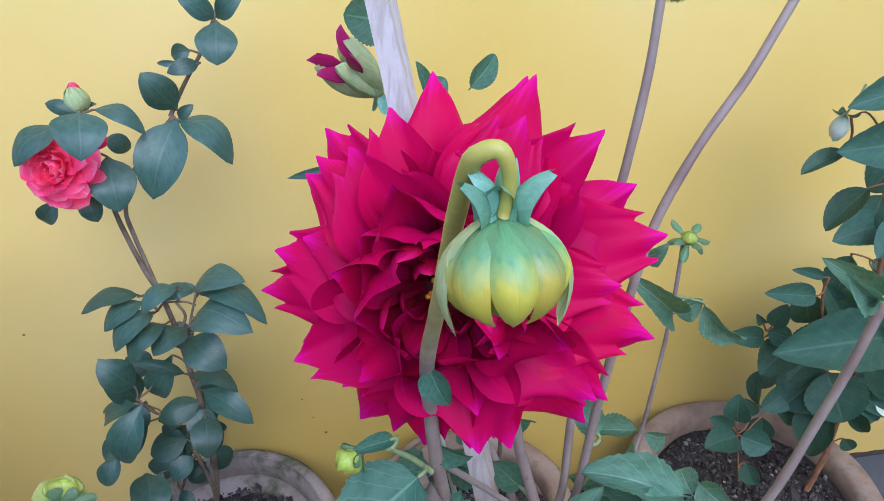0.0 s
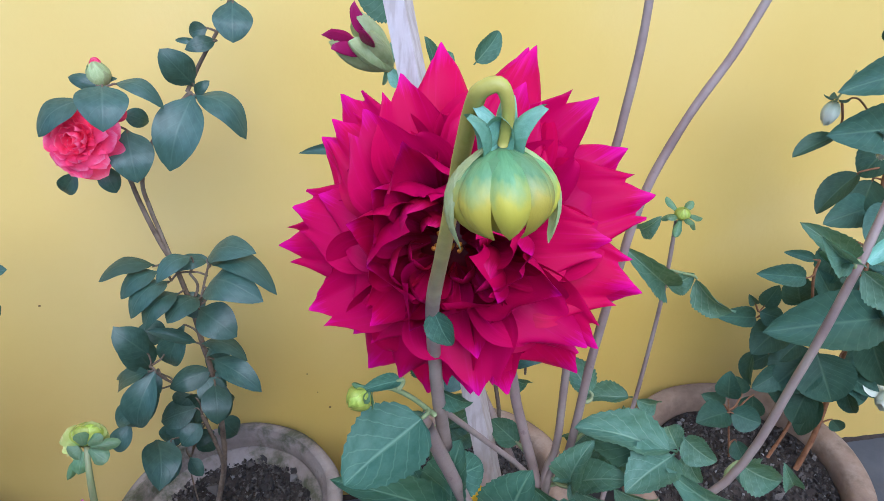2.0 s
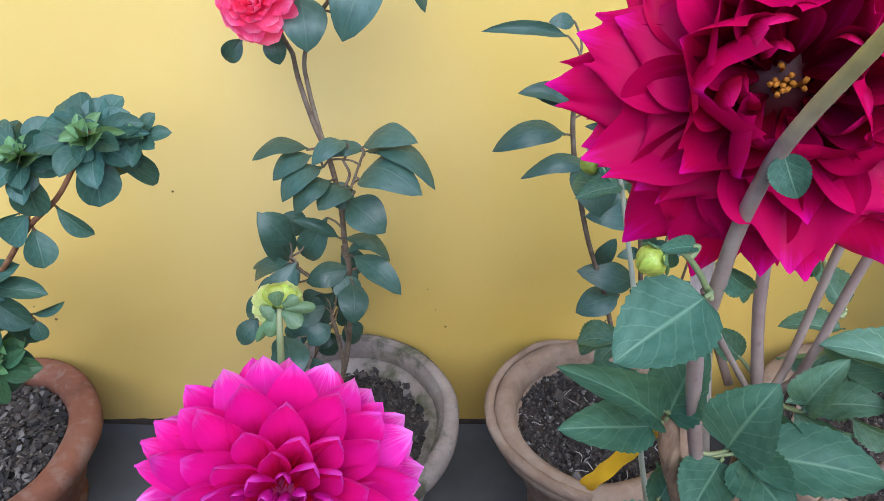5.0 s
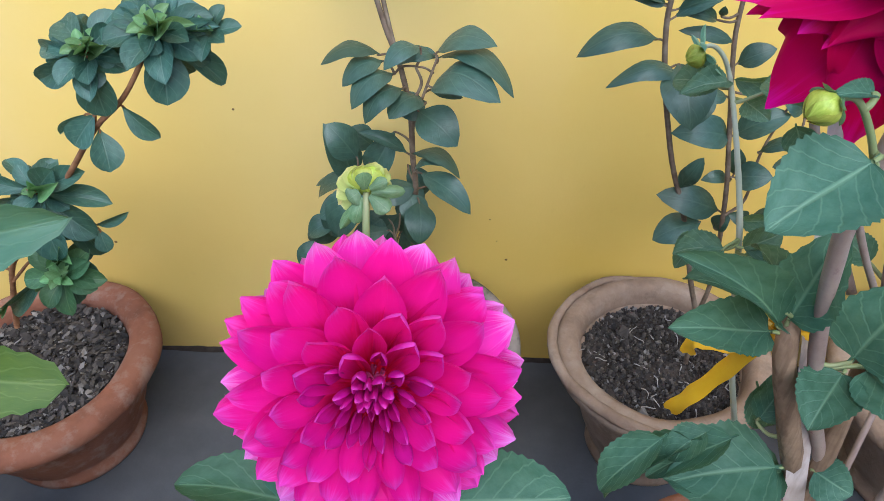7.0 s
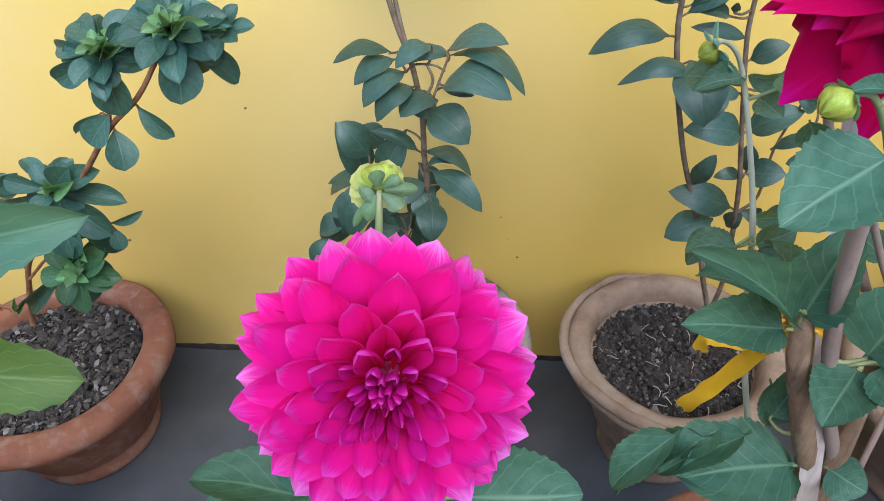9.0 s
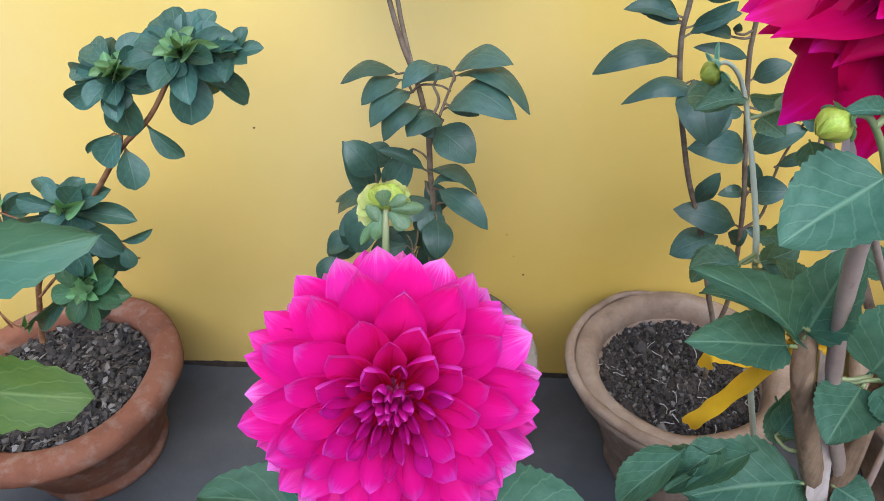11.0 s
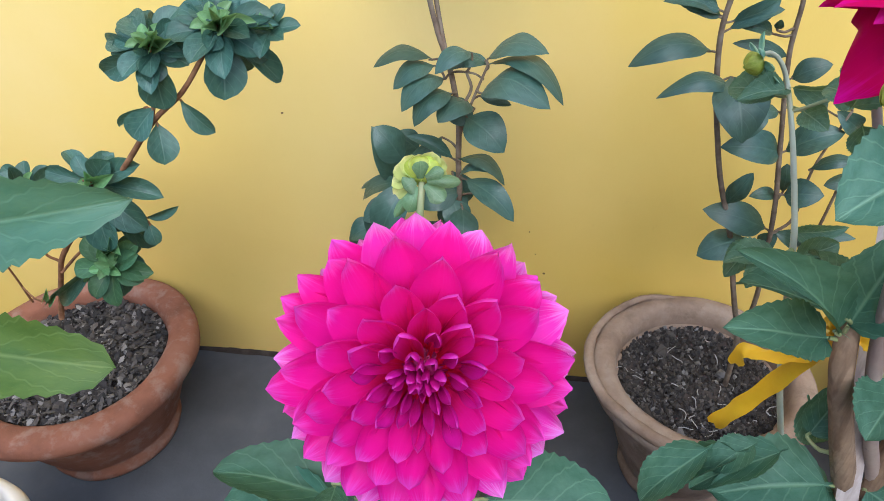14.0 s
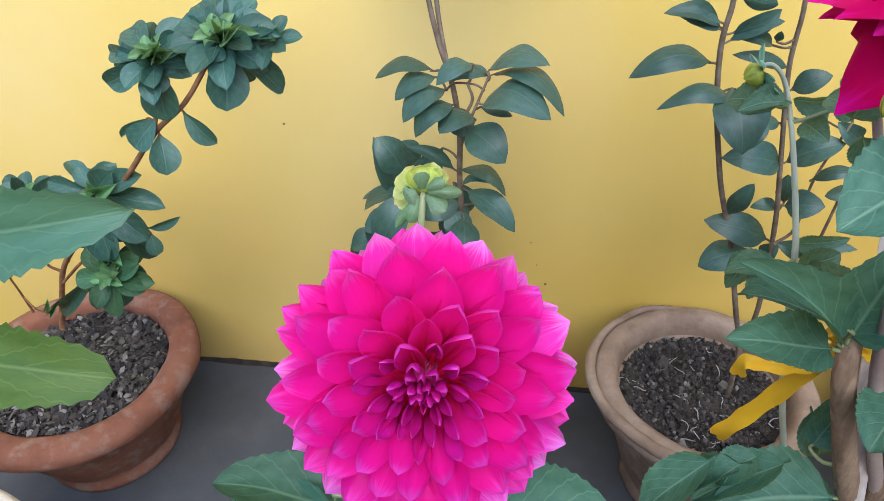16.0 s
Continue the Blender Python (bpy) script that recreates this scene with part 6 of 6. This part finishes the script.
# round bud high on the stalk
rb = scaled_bud(PLANT, "small_bud", (0.272, 0.528, 0.955), (-0.05, -0.1, -1), 0.0115, 0.024, M_YBUD, 8, label="round green dahlia bud on a tall stalk")
stem_part([(0.258, 0.520, 0.965), (0.262, 0.522, 0.972), (0.270, 0.527, 0.968), (0.272, 0.528, 0.955)], 0.002, 0.0016, M_GREEN_STEM)
# star-shaped young shoot tip
st = scaled_bud(PLANT, "shoot_tip", (0.369, 0.658, 0.700), (0, -0.2, 1), 0.006, 0.012, M_YBUD, 6, label="pale green star-shaped shoot tip")
bracts(st, (0.369, 0.658, 0.703), (0, -0.3, 1), [(a, 0.003, 0.0, 0.016 + 0.004 * (a % 3 == 0), 0.006 - 0.014 * (a % 80 == 0), 0.008) for a in range(0, 360, 40)], OLIVE_SPOONS)
# curled green bud on the pale stalk
gb = scaled_bud(PLANT, "small_bud", (0.122, 0.646, 0.683), (-0.8, -0.2, -0.25), 0.0075, 0.013, M_YBUD, 7, label="small green dahlia bud with spreading bracts")
bracts(gb, (0.122, 0.646, 0.683), (-0.8, -0.2, -0.25), [(a, 0.003, 0.0, 0.019, 0.004 * ((a // 51) % 3 - 1), 0.006) for a in range(0, 360, 51)])
# leafy node of the stalk in front
for a, b in (((0.374, 0.464, 0.79), (0.352, 0.462, 0.80)), ((0.385, 0.466, 0.787), (0.402, 0.47, 0.80))):
    blade_part(BRACT_BLADES, a, b, 0.010, 20)
# half-open bud behind the stake
OB, OX = (0.131, 0.640, 0.858), (-0.52, -0.10, 0.62)
ob_ = scaled_bud(PLANT, "opening_bud", OB, OX, 0.0085, 0.030, M_CREAM_SCALE, 5, label="cream and green bud opening in maroon petals")
CREAM_BLADES = [blade_mesh("cream_scale", M_CREAM_SCALE, lambda v: petal_outline(v, 4), -0.16, 0.25, 0.05 * k, across=8, along=12, seed=146 + k, vee=2.0) for k in range(2)]
MAROON_BLADES = [blade_mesh("maroon_petal", M_MAROON, lambda v: petal_outline(v, 3), -0.10, 0.35, -0.5 + 0.5 * k, across=8, along=12, seed=150 + k, vee=2.0) for k in range(3)]
bracts(ob_, OB, OX, [(a, 0.006, 0.020, 0.012 + 0.009 * (k % 3), 0.050 - 0.006 * (k % 3), 0.0062) for k, a in enumerate((10, 65, 130, 180, 235, 300))], MAROON_BLADES)
bracts(ob_, OB, OX, [(a, 0.003, 0.0, 0.0125 + 0.003 * (k % 2), 0.044 - 0.006 * (k % 3), 0.0165) for k, a in enumerate((20, 80, 140, 200, 260, 320))], CREAM_BLADES)
bracts(ob_, OB, OX, [(40, 0.004, 0.0, 0.018, 0.010, 0.010), (150, 0.004, 0.0, 0.016, -0.010, 0.010), (270, 0.004, 0.0, 0.017, -0.008, 0.010)])
stem_part([(0.131, 0.640, 0.858), (0.138, 0.63, 0.84), (0.150, 0.58, 0.76), (0.165, 0.55, 0.68), (0.195, 0.50, 0.60)], 0.002, 0.003, M_DAHLIA_STEM)
# wooden stake
STAKE = [Vector((0.1255, 0.6055, 1.02)), Vector((0.2215, 0.3975, 0.215))]
sd = (STAKE[1] - STAKE[0])
me, m = tube_mesh("wooden_stake", [STAKE[0] + sd * k / 6 for k in range(7)], 0.0090, 0.0090, M_STAKE, 4, 2, 0.03, True)
tagged(put(new("wooden_stake", me), None, m), "weathered square wooden stake supporting the crimson dahlia", "stake")


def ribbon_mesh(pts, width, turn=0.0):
    """A strip of cloth through pts that shows its face to a point by the camera, with a ragged end."""
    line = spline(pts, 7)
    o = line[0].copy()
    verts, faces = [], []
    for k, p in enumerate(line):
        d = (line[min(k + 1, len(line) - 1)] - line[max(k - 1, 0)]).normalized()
        n = (CAMERA_SIDE - p).normalized()
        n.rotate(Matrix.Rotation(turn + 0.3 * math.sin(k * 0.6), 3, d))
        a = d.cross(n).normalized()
        for c in range(5):
            s = c / 4 - 0.5
            rag = d * (0.003 * (c % 2) if k == len(line) - 1 else 0.0)
            q = p - o + a * width * s * (1 + 0.08 * math.sin(k)) + n * 0.0012 * math.cos(s * 7 + k * 0.5) + rag
            verts += [q, q - n * 0.0006]
    for k in range(len(line) - 1):
        for c in range(4):
            q = k * 10 + c * 2
            faces.append((q, q + 2, q + 12, q + 10))
            faces.append((q + 1, q + 11, q + 13, q + 3))
    return mesh_of("ribbon", verts, faces, M_RIBBON), Matrix.Translation(o)


# yellow cloth tie round stem and stake
tie = thing("cloth_tie", (0.150, 0.462, 0.590), "bright yellow cloth tie knotted round the stake, ends loose", "tie")
for line, wide, turn in (([(0.140, 0.466, 0.604), (0.147, 0.490, 0.564), (0.145, 0.510, 0.515), (0.132, 0.520, 0.471), (0.123, 0.530, 0.436)], 0.0125, 0.0),
                         ([(0.148, 0.490, 0.563), (0.140, 0.505, 0.544), (0.128, 0.515, 0.535), (0.120, 0.520, 0.530), (0.121, 0.525, 0.512)], 0.0105, 0.4),
                         ([(0.146, 0.474, 0.617), (0.160, 0.478, 0.607), (0.173, 0.478, 0.597), (0.187, 0.478, 0.588)], 0.0105, 0.2),
                         ([(0.146, 0.474, 0.608), (0.157, 0.477, 0.599), (0.164, 0.477, 0.592), (0.169, 0.477, 0.586)], 0.0070, 0.3)):
    me, m = ribbon_mesh(line, wide, turn)
    part("loose_end", me, tie, m)
me, m = ribbon_mesh([(0.139, 0.472, 0.606), (0.146, 0.476, 0.610), (0.153, 0.477, 0.606), (0.150, 0.476, 0.600), (0.142, 0.473, 0.601)], 0.0075)
part("knot", me, tie, m)

# ---------------------------------------------------------------- pink dahlia
PLANT = thing("dahlia_plant", (-0.09, 0.385, 0.235), "dahlia with one large magenta pink flower and broad leaves", "flowering plant", "dahlias")
pink_dahlia_head(PLANT, (-0.0765, 0.403, 0.623), (0.123, -0.874, 0.469), 0.0775)
dahlia_leaf((-0.141, 0.440, 0.425), (-0.255, 0.450, 0.448), 0.052, 25)
dahlia_leaf((-0.147, 0.430, 0.425), (-0.268, 0.440, 0.395), 0.054, 10)
dahlia_leaf((-0.146, 0.420, 0.479), (-0.156, 0.420, 0.448), 0.022, 0)
dahlia_leaf((-0.048, 0.430, 0.461), (0.036, 0.430, 0.471), 0.065, 10)
dahlia_leaf((-0.137, 0.420, 0.422), (-0.198, 0.400, 0.421), 0.046, 10)
dahlia_leaf((-0.058, 0.420, 0.439), (-0.007, 0.400, 0.436), 0.044, 10)
dahlia_stem([(-0.0897, 0.499, 0.671), (-0.0900, 0.492, 0.660), (-0.091, 0.482, 0.636), (-0.093, 0.463, 0.581), (-0.094, 0.430, 0.506), (-0.101, 0.410, 0.293), (-0.090, 0.385, 0.235)], 0.0019, 0.0030, M_GREEN_STEM)
dahlia_stem([(-0.082, 0.420, 0.615), (-0.089, 0.435, 0.595), (-0.093, 0.440, 0.551), (-0.095, 0.440, 0.491)], 0.0040, 0.0040)
join_leaves(M_GREEN_STEM, 0.0014, 0.16)
YB, YX = (-0.0897, 0.5000, 0.6710), (-0.05, 0.93, 0.30)
yb = scaled_bud(PLANT, "yellow_bud", YB, YX, 0.0105, 0.016, M_YBUD, 6, label="pale yellow-green dahlia bud seen from its back")
YELLOW_BLADES = [blade_mesh("pale_petal", M_PALE, lambda v: petal_outline(v, 7), -0.16, 0.20, 0.2 * k, wave=0.06, across=8, along=10, seed=160 + k, vee=2.0) for k in range(3)]
for k, (b, tip, w) in enumerate([
        ((-0.0936, 0.5011, 0.6714), (-0.1064, 0.5061, 0.6760), 0.0115),
        ((-0.0926, 0.5011, 0.6722), (-0.1005, 0.5061, 0.6827), 0.0122),
        ((-0.0903, 0.5011, 0.6724), (-0.0926, 0.5061, 0.6849), 0.0129),
        ((-0.0880, 0.5011, 0.6721), (-0.0841, 0.5061, 0.6867), 0.0129),
        ((-0.0865, 0.5011, 0.6714), (-0.0779, 0.5061, 0.6825), 0.0109),
        ((-0.0862, 0.5011, 0.6702), (-0.0764, 0.5061, 0.6728), 0.0095),
        ((-0.0947, 0.5011, 0.6706), (-0.1089, 0.5061, 0.6666), 0.0115),
        ((-0.0951, 0.5011, 0.6687), (-0.1078, 0.5061, 0.6567), 0.0102)]):
    part("pale_petal", YELLOW_BLADES[k % 3], yb, blade_pose(b, tip, w, 0), "ruffled cream yellow petal")
for k, (b, tip, w) in enumerate([
        ((-0.0898, 0.4971, 0.6743), (-0.0901, 0.4991, 0.6849), 0.0102),
        ((-0.0872, 0.4971, 0.6748), (-0.0771, 0.4991, 0.6796), 0.0082),
        ((-0.0864, 0.4971, 0.6725), (-0.0675, 0.4971, 0.6738), 0.0082),
        ((-0.0875, 0.4971, 0.6706), (-0.0760, 0.4911, 0.6637), 0.0122),
        ((-0.0922, 0.4971, 0.6688), (-0.0969, 0.4891, 0.6561), 0.0109),
        ((-0.0932, 0.4971, 0.6726), (-0.0992, 0.4931, 0.6700), 0.0122),
        ((-0.0942, 0.4971, 0.6675), (-0.1057, 0.4911, 0.6509), 0.0068)]):
    part("bract", OLIVE_SPOONS[k % 3], yb, blade_pose(b, tip, w, 0))

# ---------------------------------------------------------------- young dahlia in the cream pot
PLANT = thing("dahlia_plant", (-0.655, 0.43, 0.17), "young dahlia with broad pale green toothed leaves", "flowering plant", "dahlias")
broad_leaf((-0.519, 0.530, 0.578), (-0.290, 0.500, 0.643), 0.062, 15)
broad_leaf((-0.573, 0.530, 0.452), (-0.362, 0.490, 0.490), 0.064, 10)
broad_leaf((-0.734, 0.530, 0.127), (-0.612, 0.500, 0.129), 0.078, 10)
dahlia_stem([(-0.519, 0.53, 0.578), (-0.549, 0.520, 0.558), (-0.607, 0.480, 0.347), (-0.655, 0.43, 0.168)], 0.0018, 0.0034, M_GREEN_STEM)
dahlia_stem([(-0.573, 0.53, 0.44), (-0.603, 0.520, 0.420), (-0.634, 0.480, 0.264), (-0.655, 0.43, 0.168)], 0.0018, 0.0034, M_GREEN_STEM)
dahlia_stem([(-0.734, 0.53, 0.127), (-0.764, 0.520, 0.107), (-0.715, 0.480, 0.076), (-0.655, 0.43, 0.168)], 0.0018, 0.0034, M_GREEN_STEM)
join_leaves(M_GREEN_STEM, 0.0014)
